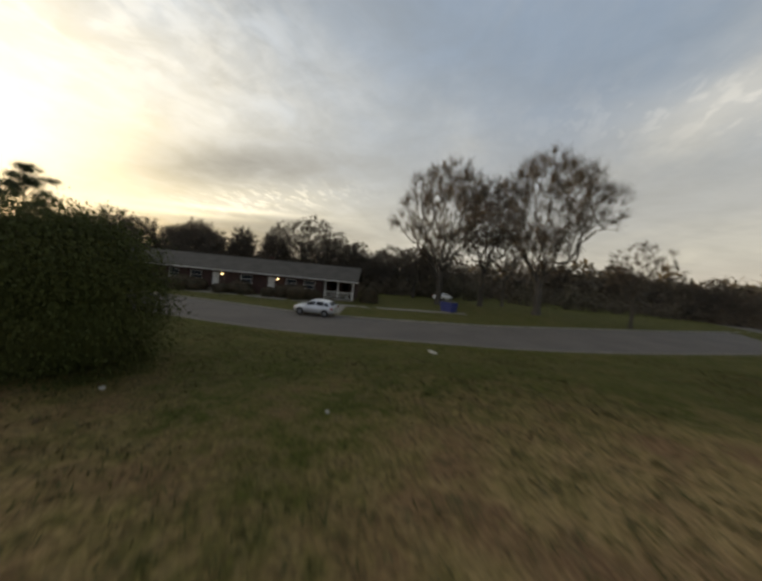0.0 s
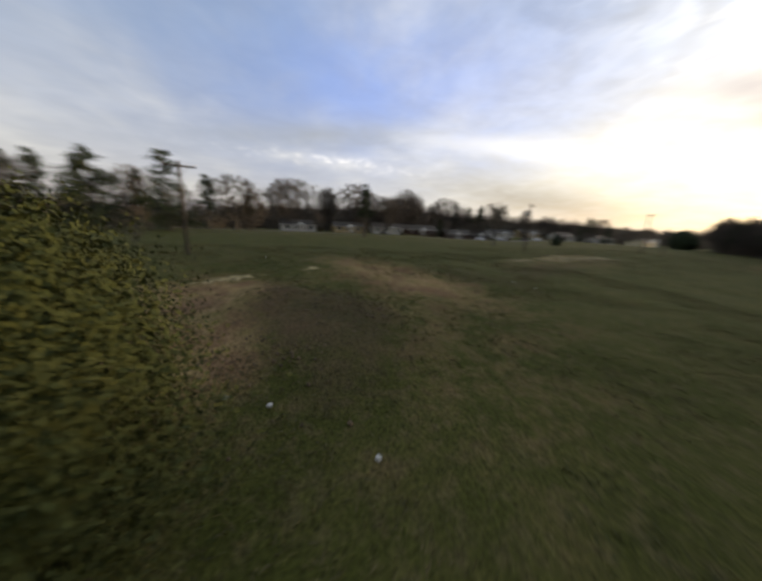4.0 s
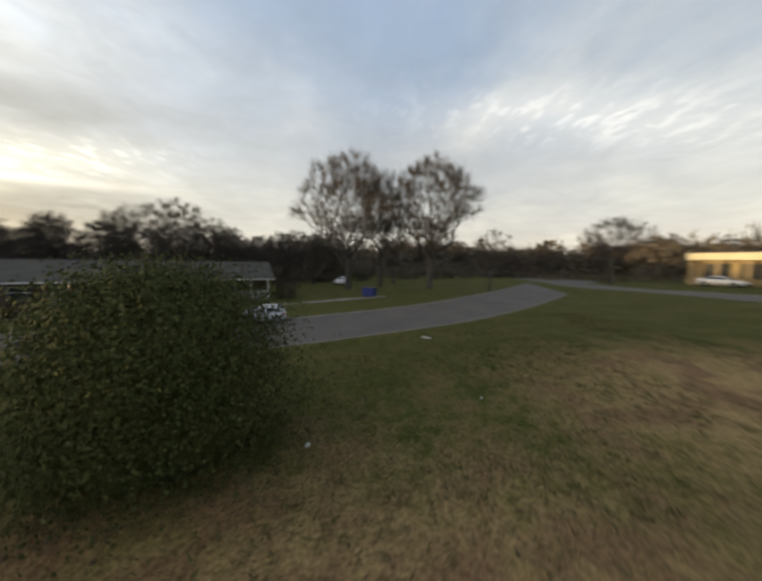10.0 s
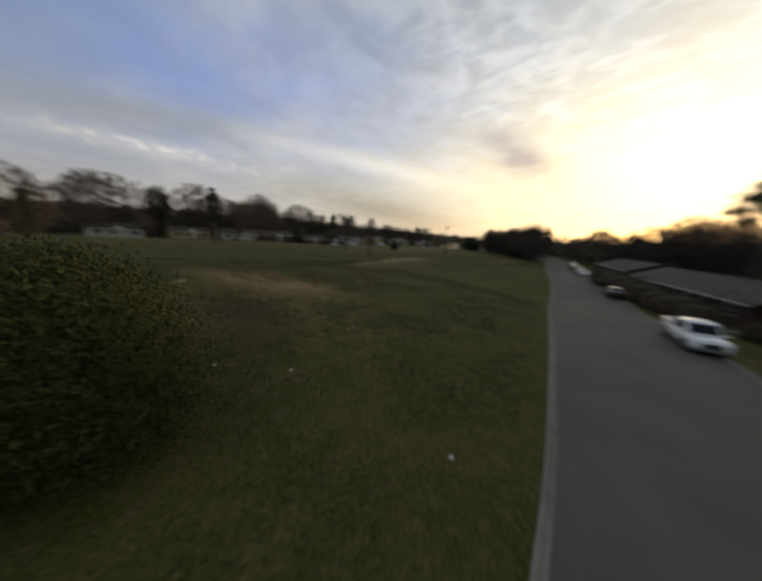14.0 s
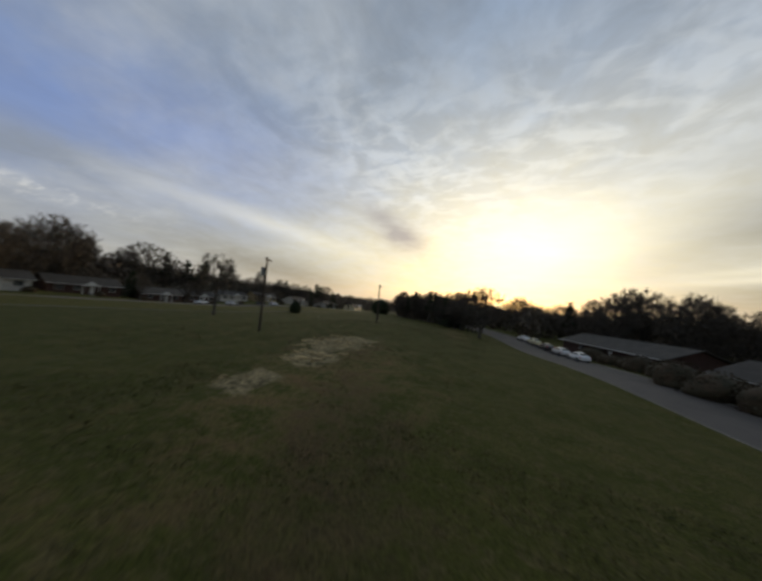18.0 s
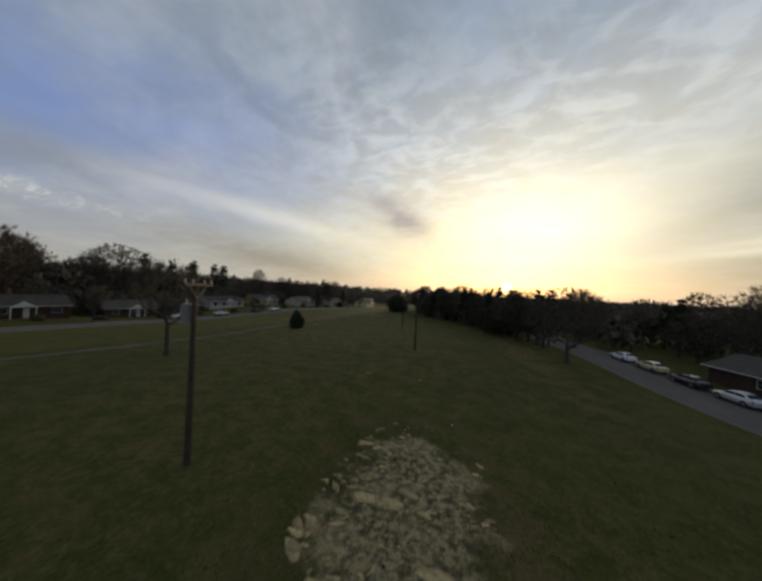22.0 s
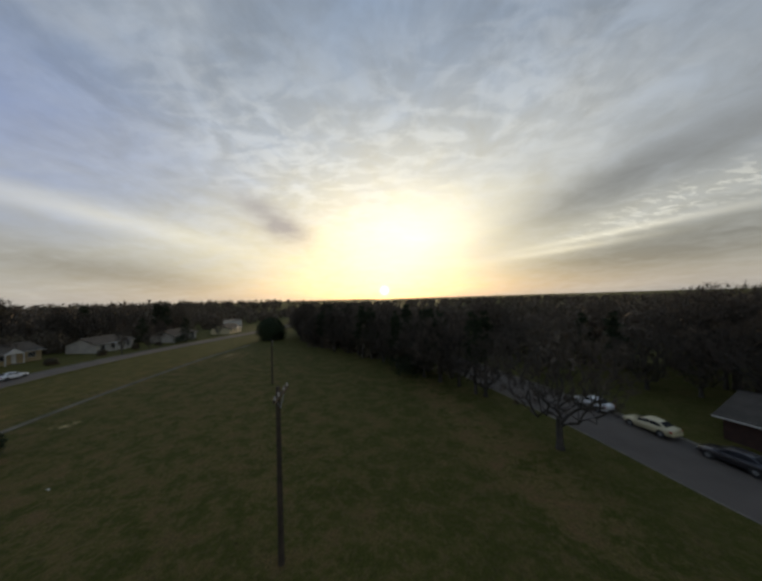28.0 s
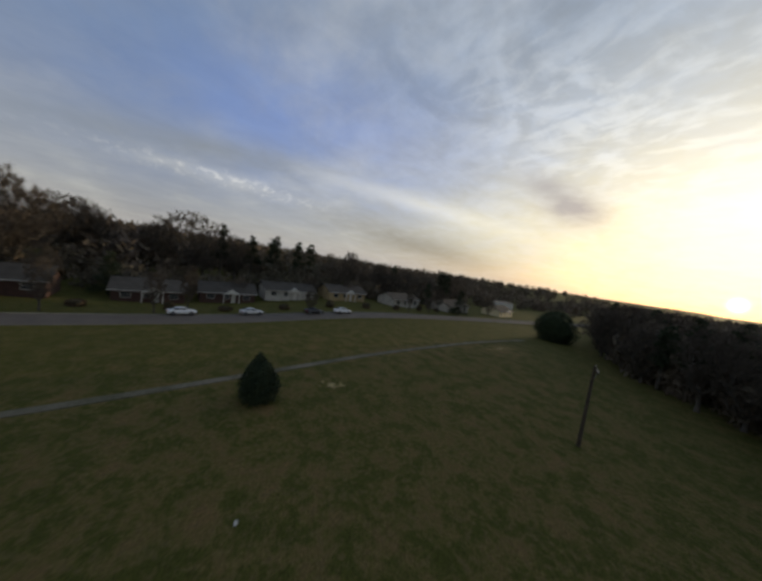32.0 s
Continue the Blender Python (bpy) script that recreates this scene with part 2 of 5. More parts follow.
def lamp_material(name, colour, level):
    mt = bpy.data.materials.new(name)
    mt.use_nodes = True
    bs = mt.node_tree.nodes["Principled BSDF"]
    bs.inputs["Base Color"].default_value = (*colour, 1)
    bs.inputs["Emission Color"].default_value, bs.inputs["Emission Strength"].default_value = (*colour, 1), level
    return mt


BARK = material("bark", (0.085, 0.074, 0.062), (0.056, 0.050, 0.043), 1.5, 18, 0.9, bump=0.5, per_object=0.25)
TWIG = material("twigs", (0.105, 0.086, 0.068), (0.076, 0.064, 0.052), 0.6, 9, 0.9, bump=0, per_object=0.3)
NEEDLE = material("needles", (0.022, 0.034, 0.018), (0.034, 0.045, 0.020), 1.2, 12, 0.95, bump=0, vary=0.3, per_object=0.2)
LEAF = material("shrub_leaves", (0.040, 0.050, 0.012), (0.058, 0.064, 0.018), 0.6, 14, 0.95, bump=0, vary=0.2)
HEDGE = material("hedge_leaves", (0.040, 0.038, 0.021), (0.074, 0.050, 0.030), 1.3, 14, 0.8, bump=0, vary=0.4)
ASPHALT = material("asphalt", (0.115, 0.099, 0.086), (0.092, 0.080, 0.070), 0.35, 60, 0.85, bump=0.2, vary=0.12)
CONCRETE = material("concrete", (0.22, 0.20, 0.165), (0.155, 0.142, 0.118), 1.2, 25, 0.9, bump=0.2, vary=0.15)
SHINGLE = material("shingles", (0.070, 0.063, 0.054), (0.050, 0.045, 0.039), 0.8, 14, 0.9, bump=0.4, per_object=0.12)
BRICK = material("brick", (0.078, 0.044, 0.036), (0.055, 0.034, 0.029), 2.0, 22, 0.9, bump=0.3, per_object=0.25)
MORTAR = material("mortar", (0.18, 0.13, 0.11), None, 3, 40, 0.95)
TRIM = material("white_trim", (0.62, 0.60, 0.55), (0.48, 0.47, 0.44), 2, 30, 0.6, bump=0.05, vary=0.08)
CREAM = material("cream_render", (0.68, 0.60, 0.40), (0.58, 0.52, 0.35), 0.5, 14, 0.85, bump=0.1, vary=0.07)
TAN = material("tan_render", (0.36, 0.28, 0.15), (0.28, 0.21, 0.12), 0.6, 14, 0.85, bump=0.1, vary=0.08)
WHITEWALL = material("pale_wall", (0.46, 0.44, 0.39), (0.36, 0.34, 0.31), 0.6, 14, 0.8, bump=0.1, vary=0.08)
REDROOF = material("red_fascia", (0.50, 0.07, 0.035), (0.36, 0.05, 0.03), 0.5, 12, 0.5, bump=0.05, vary=0.1)
DARKROOF = material("dark_roof", (0.07, 0.065, 0.062), (0.05, 0.048, 0.046), 0.7, 12, 0.8)
POLEWOOD = material("pole_wood", (0.075, 0.058, 0.042), (0.05, 0.04, 0.03), 2.0, 30, 0.9, bump=0.4)
STEEL = material("galvanised_steel", (0.24, 0.245, 0.25), None, 3, 30, 0.6, 0.5, bump=0.05, vary=0.1)
CERAMIC = material("ceramic", (0.45, 0.42, 0.38), None, 5, 30, 0.3, bump=0, vary=0.1)
WHITEPAINT = material("white_car_paint", (0.72, 0.73, 0.74), None, 1, 20, 0.25, 0.0, bump=0, vary=0.04, coat=0.6)
SILVER = material("silver_car_paint", (0.55, 0.56, 0.57), None, 1, 20, 0.3, 0.35, bump=0, vary=0.04, coat=0.6)
DARKPAINT = material("dark_car_paint", (0.03, 0.028, 0.032), None, 1, 20, 0.25, 0.2, bump=0, vary=0.08, coat=0.6)
BEIGEPAINT = material("beige_car_paint", (0.55, 0.50, 0.32), None, 1, 20, 0.3, 0.1, bump=0, vary=0.05, coat=0.5)
REDPAINT = material("red_car_paint", (0.30, 0.03, 0.025), None, 1, 20, 0.3, 0.1, bump=0, vary=0.05, coat=0.5)
GLASS = glass_material("window_glass")
CARGLASS = glass_material("car_glass", (0.012, 0.014, 0.017))
RUBBER = material("rubber", (0.018, 0.018, 0.018), None, 4, 40, 0.9, bump=0.1, vary=0.1)
BLACKPLASTIC = material("black_plastic", (0.02, 0.02, 0.021), None, 4, 40, 0.6, bump=0, vary=0.1)
LENS_RED = material("red_lens", (0.35, 0.015, 0.012), None, 4, 40, 0.2, bump=0, vary=0.05)
LENS_CLEAR = material("clear_lens", (0.6, 0.6, 0.58), None, 4, 40, 0.15, bump=0, vary=0.05)
BLUEPAINT = material("blue_painted_steel", (0.025, 0.040, 0.20), (0.018, 0.03, 0.14), 1.5, 20, 0.5, 0.1, bump=0.1, vary=0.15)
LITTER = material("pale_litter", (0.46, 0.44, 0.39), None, 4, 30, 0.8, bump=0, vary=0.1)
GRASSBLADE = material("grass_blades", (0.056, 0.058, 0.015), (0.105, 0.084, 0.032), 0.25, 3.0, 0.85, bump=0, vary=0.35)
PORCHLIGHT = lamp_material("porch_light_glass", (1.0, 0.75, 0.42), 5.0)


def ground_material():
    mt = bpy.data.materials.new("field_ground")
    mt.use_nodes = True
    nt = mt.node_tree
    bs = nt.nodes["Principled BSDF"]
    tc = nt.nodes.new("ShaderNodeTexCoord")

    def nz(scale, detail=6, rough=0.6):
        n = nt.nodes.new("ShaderNodeTexNoise")
        n.inputs["Scale"].default_value, n.inputs["Detail"].default_value, n.inputs["Roughness"].default_value = scale, detail, rough
        nt.links.new(tc.outputs["Object"], n.inputs["Vector"])
        return n.outputs[0]

    def ramp(v, lo, hi):
        n = nt.nodes.new("ShaderNodeMapRange")
        n.interpolation_type = "SMOOTHSTEP"
        n.inputs[1].default_value, n.inputs[2].default_value = lo, hi
        nt.links.new(v, n.inputs[0])
        return n.outputs[0]

    def mix(f, a, b):
        n = nt.nodes.new("ShaderNodeMix")
        n.data_type = "RGBA"
        for i, v in ((0, f), (6, a), (7, b)):
            if isinstance(v, (tuple, float)):
                n.inputs[i].default_value = v
            else:
                nt.links.new(v, n.inputs[i])
        return n.outputs[2]

    def att(name):
        n = nt.nodes.new("ShaderNodeAttribute")
        n.attribute_name = name
        return n.outputs["Fac"]

    def math2(op, a, b):
        n = nt.nodes.new("ShaderNodeMath")
        n.operation = op
        for i, v in ((0, a), (1, b)):
            if isinstance(v, float):
                n.inputs[i].default_value = v
            else:
                nt.links.new(v, n.inputs[i])
        return n.outputs[0]

    broad, mid, fine, blades = nz(0.09), nz(0.55), nz(2.6, 5, 0.65), nz(11.0, 4, 0.7)
    green = mix(ramp(mid, 0.38, 0.62), (0.062, 0.066, 0.014, 1), (0.086, 0.081, 0.022, 1))
    green = mix(ramp(fine, 0.45, 0.70), green, (0.104, 0.088, 0.034, 1))
    dry = mix(ramp(mid, 0.40, 0.62), (0.365, 0.245, 0.110, 1), (0.205, 0.122, 0.062, 1))
    dry = mix(ramp(fine, 0.54, 0.72), dry, (0.100, 0.084, 0.036, 1))
    soil = mix(ramp(fine, 0.4, 0.65), (0.088, 0.058, 0.034, 1), (0.050, 0.037, 0.020, 1))
    straw = mix(ramp(fine, 0.40, 0.62), (0.46, 0.37, 0.19, 1), (0.26, 0.20, 0.10, 1))
    stone = mix(ramp(fine, 0.40, 0.58), (0.36, 0.285, 0.148, 1), mix(ramp(mid, 0.42, 0.6), (0.085, 0.070, 0.036, 1), (0.20, 0.16, 0.085, 1)))
    wobble = math2("MULTIPLY", math2("SUBTRACT", mid, 0.5), 1.5)
    wob2 = math2("MULTIPLY", math2("SUBTRACT", fine, 0.5), 1.0)

    def edge(name, lo=0.35, hi=0.65):
        return ramp(math2("ADD", math2("ADD", att(name), wobble), wob2), lo, hi)

    colour = mix(edge("dry", 0.10, 1.0), green, dry)
    colour = mix(math2("MULTIPLY", edge("soil", 0.2, 1.0), 0.55), colour, soil)
    colour = mix(edge("straw", 0.45, 0.6), colour, straw)
    colour = mix(edge("stone", 0.45, 0.72), colour, stone)
    hsv = nt.nodes.new("ShaderNodeHueSaturation")
    n = nt.nodes.new("ShaderNodeMapRange")
    n.inputs[1].default_value, n.inputs[2].default_value, n.inputs[3].default_value, n.inputs[4].default_value = 0.3, 0.7, 0.45, 1.5
    nt.links.new(blades, n.inputs[0])
    nt.links.new(n.outputs[0], hsv.inputs["Value"])
    nt.links.new(colour, hsv.inputs["Color"])
    nt.links.new(hsv.outputs[0], bs.inputs["Base Color"])
    bs.inputs["Roughness"].default_value = 0.95
    bs.inputs["Specular IOR Level"].default_value = 0.1
    bp = nt.nodes.new("ShaderNodeBump")
    bp.inputs["Strength"].default_value, bp.inputs["Distance"].default_value = 0.7, 0.15
    nt.links.new(blades, bp.inputs["Height"])
    nt.links.new(bp.outputs[0], bs.inputs["Normal"])
    return mt


GROUND = ground_material()


# ---- lie of the land ----
# the blocks to the south and east of the field are drawn on their own plan, turned and set into place here
TURN_S, SCALE_S = radians(12.2), 1.1


def south(x, y):
    u, v = x + 14.4, y - 9.7
    return (round(-18.9 + SCALE_S * (u * math.cos(TURN_S) - v * math.sin(TURN_S)), 2), round(5.1 + SCALE_S * (u * math.sin(TURN_S) + v * math.cos(TURN_S)), 2))


# x, y, height of the ground
SPOTS = [(-6, -47, 2.0), (-16, -47, 1.9), (-11, -38, 1.4), (-33, 0, 1.0), (18, -22, 0.5), (23, -12, 0.0), (14, -13, -0.4), (10, -34, 0.3),
         (-12, 1.5, -0.3), (-24, 0, 0.0), (-46, 46, 0.0), (-55, 46, 0.1), (-88, 64, -0.6), (-140, 85, -1.4), (-52, 76, 0.4),
         (-17, 83, -1.7), (-31, 90, -0.9), (14, 15, -0.7), (0, 40, -1.9), (14.5, 0, -0.6), (17, 9, -0.4), (13, 22, -0.7), (-37, -29, 1.4), (-23, -25, 0.7),
         (-12, -20, 0.2), (-70, -10, 1.0), (-45, -72, 2.3), (40, 40, -2.2), (-42, 105, -1.0), (-170, 60, 3.5), (-170, 115, 3.0), (60, -40, 0.8), (5, 0, -1.0), (-20, -78, 3.4)]
SPOTS = [(*south(x, y), z) if y < -19 else (x, y, z) for x, y, z in SPOTS]
SX, SY, SZ = (np.array(v, float) for v in zip(*SPOTS))
# centre line of the street: x, y
STREET = [(42.0, -66), (28.5, -47), (14.5, -31), (6.4, -18), (2.8, -7), (1.5, -1), (0.4, 5), (-1.8, 14.3), (-5.4, 29), (-9.4, 47),
          (-15.8, 70), (-20.6, 88), (-26.5, 108), (-34.5, 132), (-47.0, 165), (-64, 210)]
CROSS = [south(x, y) for x, y in ((44, -64), (26, -55), (10, -46), (-8, -40), (-24, -47), (-45, -66), (-75, -86), (-130, -120))]
SOUTH = [south(-80, -90), (-106, -40), (-114, 10), (-116, 55), (-118, 90), (-119, 123), (-116, 170), (-110, 230), (-105, 330)]
HALF = 4.1


def smooth_line(points, step=1.5):
    """Points every step metres on a smooth curve through the given ones."""
    p = np.array(points, float)
    p = np.vstack([2 * p[0] - p[1], p, 2 * p[-1] - p[-2]])
    out = []
    for i in range(1, len(p) - 2):
        n = max(2, int(np.linalg.norm(p[i + 1] - p[i]) / step))
        for u in np.arange(n) / n:
            a, b, c, d = p[i - 1], p[i], p[i + 1], p[i + 2]
            out.append(0.5 * (2 * b + (c - a) * u + (2 * a - 5 * b + 4 * c - d) * u * u + (3 * b - a - 3 * c + d) * u ** 3))
    return np.array(out + [p[-2]])


def land(x, y):
    """Height of the open ground, without the cutting for the streets."""
    x, y = np.asarray(x, float), np.asarray(y, float)
    top = np.zeros(np.broadcast(x, y).shape)
    weight = top + 0.0
    for sx, sy, sz in zip(SX, SY, SZ):
        w = 1 / (((x - sx) ** 2 + (y - sy) ** 2) / 60 + 1.0) ** 1.6
        top, weight = top + w * sz, weight + w
    h = (top - 1.0 * 0.002) / (weight + 0.002)
    far = np.hypot(x + 30, y - 20)
    out = np.clip((far - 130) / 250, 0, 1)
    hill = np.clip((-x - 150) / 160, 0, 1) * np.clip((y + 120) / 160, 0, 1)
    return h * (1 - out) + 9 * hill * hill * (3 - 2 * hill) + out * (-2.5 + 1.2 * np.sin(x / 90) + 1.2 * np.cos(y / 110) + 4.0 * np.clip((far - 700) / 2500, 0, 1))


LINES = [(smooth_line(STREET), HALF), (smooth_line(CROSS), 4.2), (smooth_line(SOUTH), 3.4)]


def nearest(x, y, line):
    """Distance from points to a line, and the number of the line's nearest point."""
    best, which = np.full(x.shape, 1e9), np.zeros(x.shape, int)
    for i, (a, b) in enumerate(line):
        d = (x - a) ** 2 + (y - b) ** 2
        hit = d < best
        best, which = np.where(hit, d, best), np.where(hit, i, which)
    return np.sqrt(best), which


LEVELS = []
for line, half in LINES:
    z = land(line[:, 0], line[:, 1])
    for _ in range(6):
        z[1:-1] = (z[:-2] + 2 * z[1:-1] + z[2:]) / 4
    LEVELS.append(z - 0.10)


def blob(x, y, cx, cy, rx, ry, turn=0.0):
    a = radians(turn)
    u, v = (x - cx) * math.cos(a) + (y - cy) * math.sin(a), -(x - cx) * math.sin(a) + (y - cy) * math.cos(a)
    return np.clip(1.5 - np.hypot(u / rx, v / ry), 0, 1)


def ground_height(x, y):
    x, y = np.atleast_1d(np.asarray(x, float)), np.atleast_1d(np.asarray(y, float))
    # with the low mound of turned earth
    h = land(x, y) + 0.5 * blob(x, y, -18.8, 1.0, 4.0, 2.9, 20) + 0.35 * blob(x, y, -22, -1.5, 4, 1.6, -30)
    for (line, half), level in zip(LINES, LEVELS):
        d, i = nearest(x, y, line)
        z = level[i]
        side = np.clip((d - half - 0.9) / 5.0, 0, 1)
        side = side * side * (3 - 2 * side)
        h = np.where(d < half + 5.9, (z + 0.05) * (1 - side) + h * side, h)
        h = np.where(d < half + 0.12, z - 0.30, h)
    return h


def gz(x, y):
    return float(ground_height(x, y)[0])


def mesh_object(name, verts, faces, mt, parent=None, smooth=True):
    me = bpy.data.meshes.new(name)
    me.from_pydata([tuple(map(float, v)) for v in verts], [], [tuple(map(int, f)) for f in faces])
    me.materials.append(mt)
    if smooth:
        me.shade_smooth()
    ob = new(name, me)
    if parent:
        ob.parent = parent
    return ob


def part(name, bm, mt, parent, label=""):
    """Links a bmesh as one mesh object under a thing or a part."""
    me = bpy.data.meshes.new(name)
    bm.to_mesh(me)
    bm.free()
    me.materials.append(mt)
    ob = new(name, me)
    ob.parent = parent
    if label:
        ob["label"] = label
    return ob


def empty(name, x, y, z, turn=0.0):
    ob = new(name)
    ob.empty_display_size = 0.3
    ob.matrix_basis = pose(x, y, z, 0, 0, turn)
    return ob


def box(bm, x0, x1, y0, y1, z0, z1, bevel=0.0):
    m = Matrix.Translation(((x0 + x1) / 2, (y0 + y1) / 2, (z0 + z1) / 2)) @ Matrix.Diagonal((abs(x1 - x0), abs(y1 - y0), abs(z1 - z0), 1))
    made = bmesh.ops.create_cube(bm, size=1, matrix=m)["verts"]
    if bevel:
        edges = list({e for v in made for e in v.link_edges})
        bmesh.ops.bevel(bm, geom=edges, offset=bevel, segments=2, affect="EDGES", profile=0.7)
    return bm


def boxed(x0, x1, y0, y1, z0, z1, bevel=0.0):
    return box(bmesh.new(), x0, x1, y0, y1, z0, z1, bevel)


def rod(bm, a, b, r0, r1=None, sides=8, cap=True):
    a, b = Vector(a), Vector(b)
    turn = (b - a).to_track_quat("Z", "Y").to_matrix().to_4x4()
    m = Matrix.Translation((a + b) / 2) @ turn
    bmesh.ops.create_cone(bm, cap_ends=cap, segments=sides, radius1=r0, radius2=r0 if r1 is None else r1, depth=(b - a).length, matrix=m)
    return bm


def rodded(a, b, r0, r1=None, sides=8):
    return rod(bmesh.new(), a, b, r0, r1, sides)


# ---- ground ----
def axis_marks(lo, hi, step, reach):
    marks, s = list(np.arange(lo, hi, step)), step
    left, right = lo, marks[-1]
    while right < reach:
        s *= 1.16
        right += s
        left -= s
        marks.append(right)
        marks.insert(0, left)
    return np.array(marks)


def build_ground():
    xs, ys = axis_marks(-66, 26, 0.64, 4200), axis_marks(-48, 110, 0.7, 4200)
    X, Y = np.meshgrid(xs, ys)
    x, y = X.ravel(), Y.ravel()
    h = ground_height(x, y)
    near = np.clip(1 - np.hypot(x + 18, y - 25) / 140, 0, 1)
    rough = np.array([noise.fractal(Vector((a / 5, b / 5, 0)), 0.7, 2.0, 4) if n > 0 else 0.0 for a, b, n in zip(x, y, near)])
    d, _ = nearest(x, y, LINES[0][0])
    h = h + 0.14 * rough * near * np.clip((d - HALF - 1.0) / 3, 0, 1)
    nx, ny = len(xs), len(ys)
    i = (np.arange(ny - 1)[:, None] * nx + np.arange(nx - 1)).ravel()
    faces = np.stack([i, i + 1, i + nx + 1, i + nx], 1)
    me = bpy.data.meshes.new("ground")
    me.from_pydata(np.stack([x, y, h], 1).tolist(), [], faces.tolist())
    me.materials.append(GROUND)
    me.shade_smooth()
    fields = {
        "dry": np.maximum.reduce([blob(x, y, -13, -23.5, 6.5, 9.5, -8), 0.85 * blob(x, y, -18.0, -9, 6.0, 8.0), 0.85 * blob(x, y, -16.2, -3.2, 3.6, 2.0, -10), 0.45 * blob(x, y, -19.0, 4.6, 5.0, 1.3, 12), 0.30 * blob(x, y, -16.5, 5.0, 6.0, 4.0), 0.85 * blob(x, y, -22.5, -4.5, 5, 4), 0.78 * blob(x, y, -27, 7, 9, 4, 20), 0.42 * blob(x, y, -38, 38, 6, 18, 20), 0.40 * blob(x, y, -37, 92, 4.0, 26, 12), 0.29 * blob(x, y, -72, 100, 34, 46, 10), 0.22 * blob(x, y, -60, 60, 20, 26, 10), 0.5 * blob(x, y, -91.5, 100, 2.2, 42, 3), 0.5 * blob(x, y, -87.5, 137, 3.5, 9, 0)]) * 0.95,
        "soil": np.maximum.reduce([1.25 * blob(x, y, -18.8, 0.9, 3.8, 2.8, 20), 0.75 * blob(x, y, -15.2, 1.2, 2.6, 1.8, -20), 0.7 * blob(x, y, -31, 26, 3, 12, 25), 0.6 * blob(x, y, -27, 14, 6, 3, 30), 0.5 * blob(x, y, -21, -6.5, 2.5, 1.5, 20), 0.7 * blob(x, y, -43.0, 46.0, 5.5, 10.0, 12)]),
        "straw": np.maximum.reduce([blob(x, y, -26.5, -4.2, 0.5, 3.0, 29), 0.55 * blob(x, y, -24.4, -8.0, 0.7, 1.6, 29), 0.55 * blob(x, y, -28.8, 0.6, 0.6, 1.8, 29), 0.5 * blob(x, y, -88.0, 137, 1.6, 6.0, 4), 0.55 * blob(x, y, -85, 96, 1.2, 2.2, 20)]),
        "stone": 0.95 * np.maximum.reduce([blob(x, y, -43.4, 47.2, 3.6, 7.0, 10), blob(x, y, -39.2, 30.0, 1.6, 2.6, 25), blob(x, y, -41.0, 38.5, 2.2, 4.6, 20)]),
    }
    for name, values in fields.items():
        me.attributes.new(name, "FLOAT", "POINT").data.foreach_set("value", values.astype(np.float32))
    ob = new("ground", me)
    return tagged(ob, "rough evening field of mown green and dry tan grass", "ground", kind="structure")


build_ground()


def strip(line, level, offsets, heights, name, mt, u0=0.0):
    """A band that follows a line: one row of points for every offset to the line's right."""
    t = np.gradient(line, axis=0)
    t /= np.linalg.norm(t, axis=1)[:, None]
    right = np.stack([t[:, 1], -t[:, 0]], 1)
    rows = [np.column_stack([line + right * o, level + hh]) for o, hh in zip(offsets, heights)]
    n, k = len(line), len(offsets)
    verts = np.concatenate(rows)
    faces = [(j * n + i, (j + 1) * n + i, (j + 1) * n + i + 1, j * n + i + 1) for j in range(k - 1) for i in range(n - 1)]
    return mesh_object(name, verts, [f[::-1] for f in faces], mt)


for (line, half), level, name, what in zip(LINES, LEVELS, ("road_street", "road_cross", "road_south"), ("worn grey asphalt residential street", "grey asphalt cross road past the shops", "grey asphalt road before the far houses")):
    tagged(strip(line, level, (-half - 0.05, -half * 0.5, 0, half * 0.5, half + 0.05), (0, 0.04, 0.06, 0.04, 0), name, ASPHALT), what, "road", kind="structure")
    for side, word in ((-1, "south"), (1, "north")):
        offs = [side * (half + o) for o in (-0.16, -0.02, 0.0, 0.12, 0.15)]
        if side < 0:
            offs, hs = offs[::-1], (-0.30, 0.13, 0.13, 0.005, 0.025)
        else:
            hs = (0.025, 0.005, 0.13, 0.13, -0.30)
        tagged(strip(line, level, offs, hs, name.replace("road", "kerb") + "_" + word, CONCRETE), "pale weathered concrete kerb and gutter", "kerb", kind="structure")
        offs, hs = [side * (half + o) for o in (0.11, 0.3, 0.8, 1.5)], [0.10, 0.125, 0.10, -0.05]
        tagged(strip(line, level, offs if side > 0 else offs[::-1], hs if side > 0 else hs[::-1], name.replace("road", "verge") + "_" + word, GROUND), "green grass verge behind the kerb", "grass verge", kind="structure")

WORN = material("worn_path", (0.150, 0.132, 0.098), (0.085, 0.080, 0.050), 0.3, 6, 0.95, bump=0.2, vary=0.3)


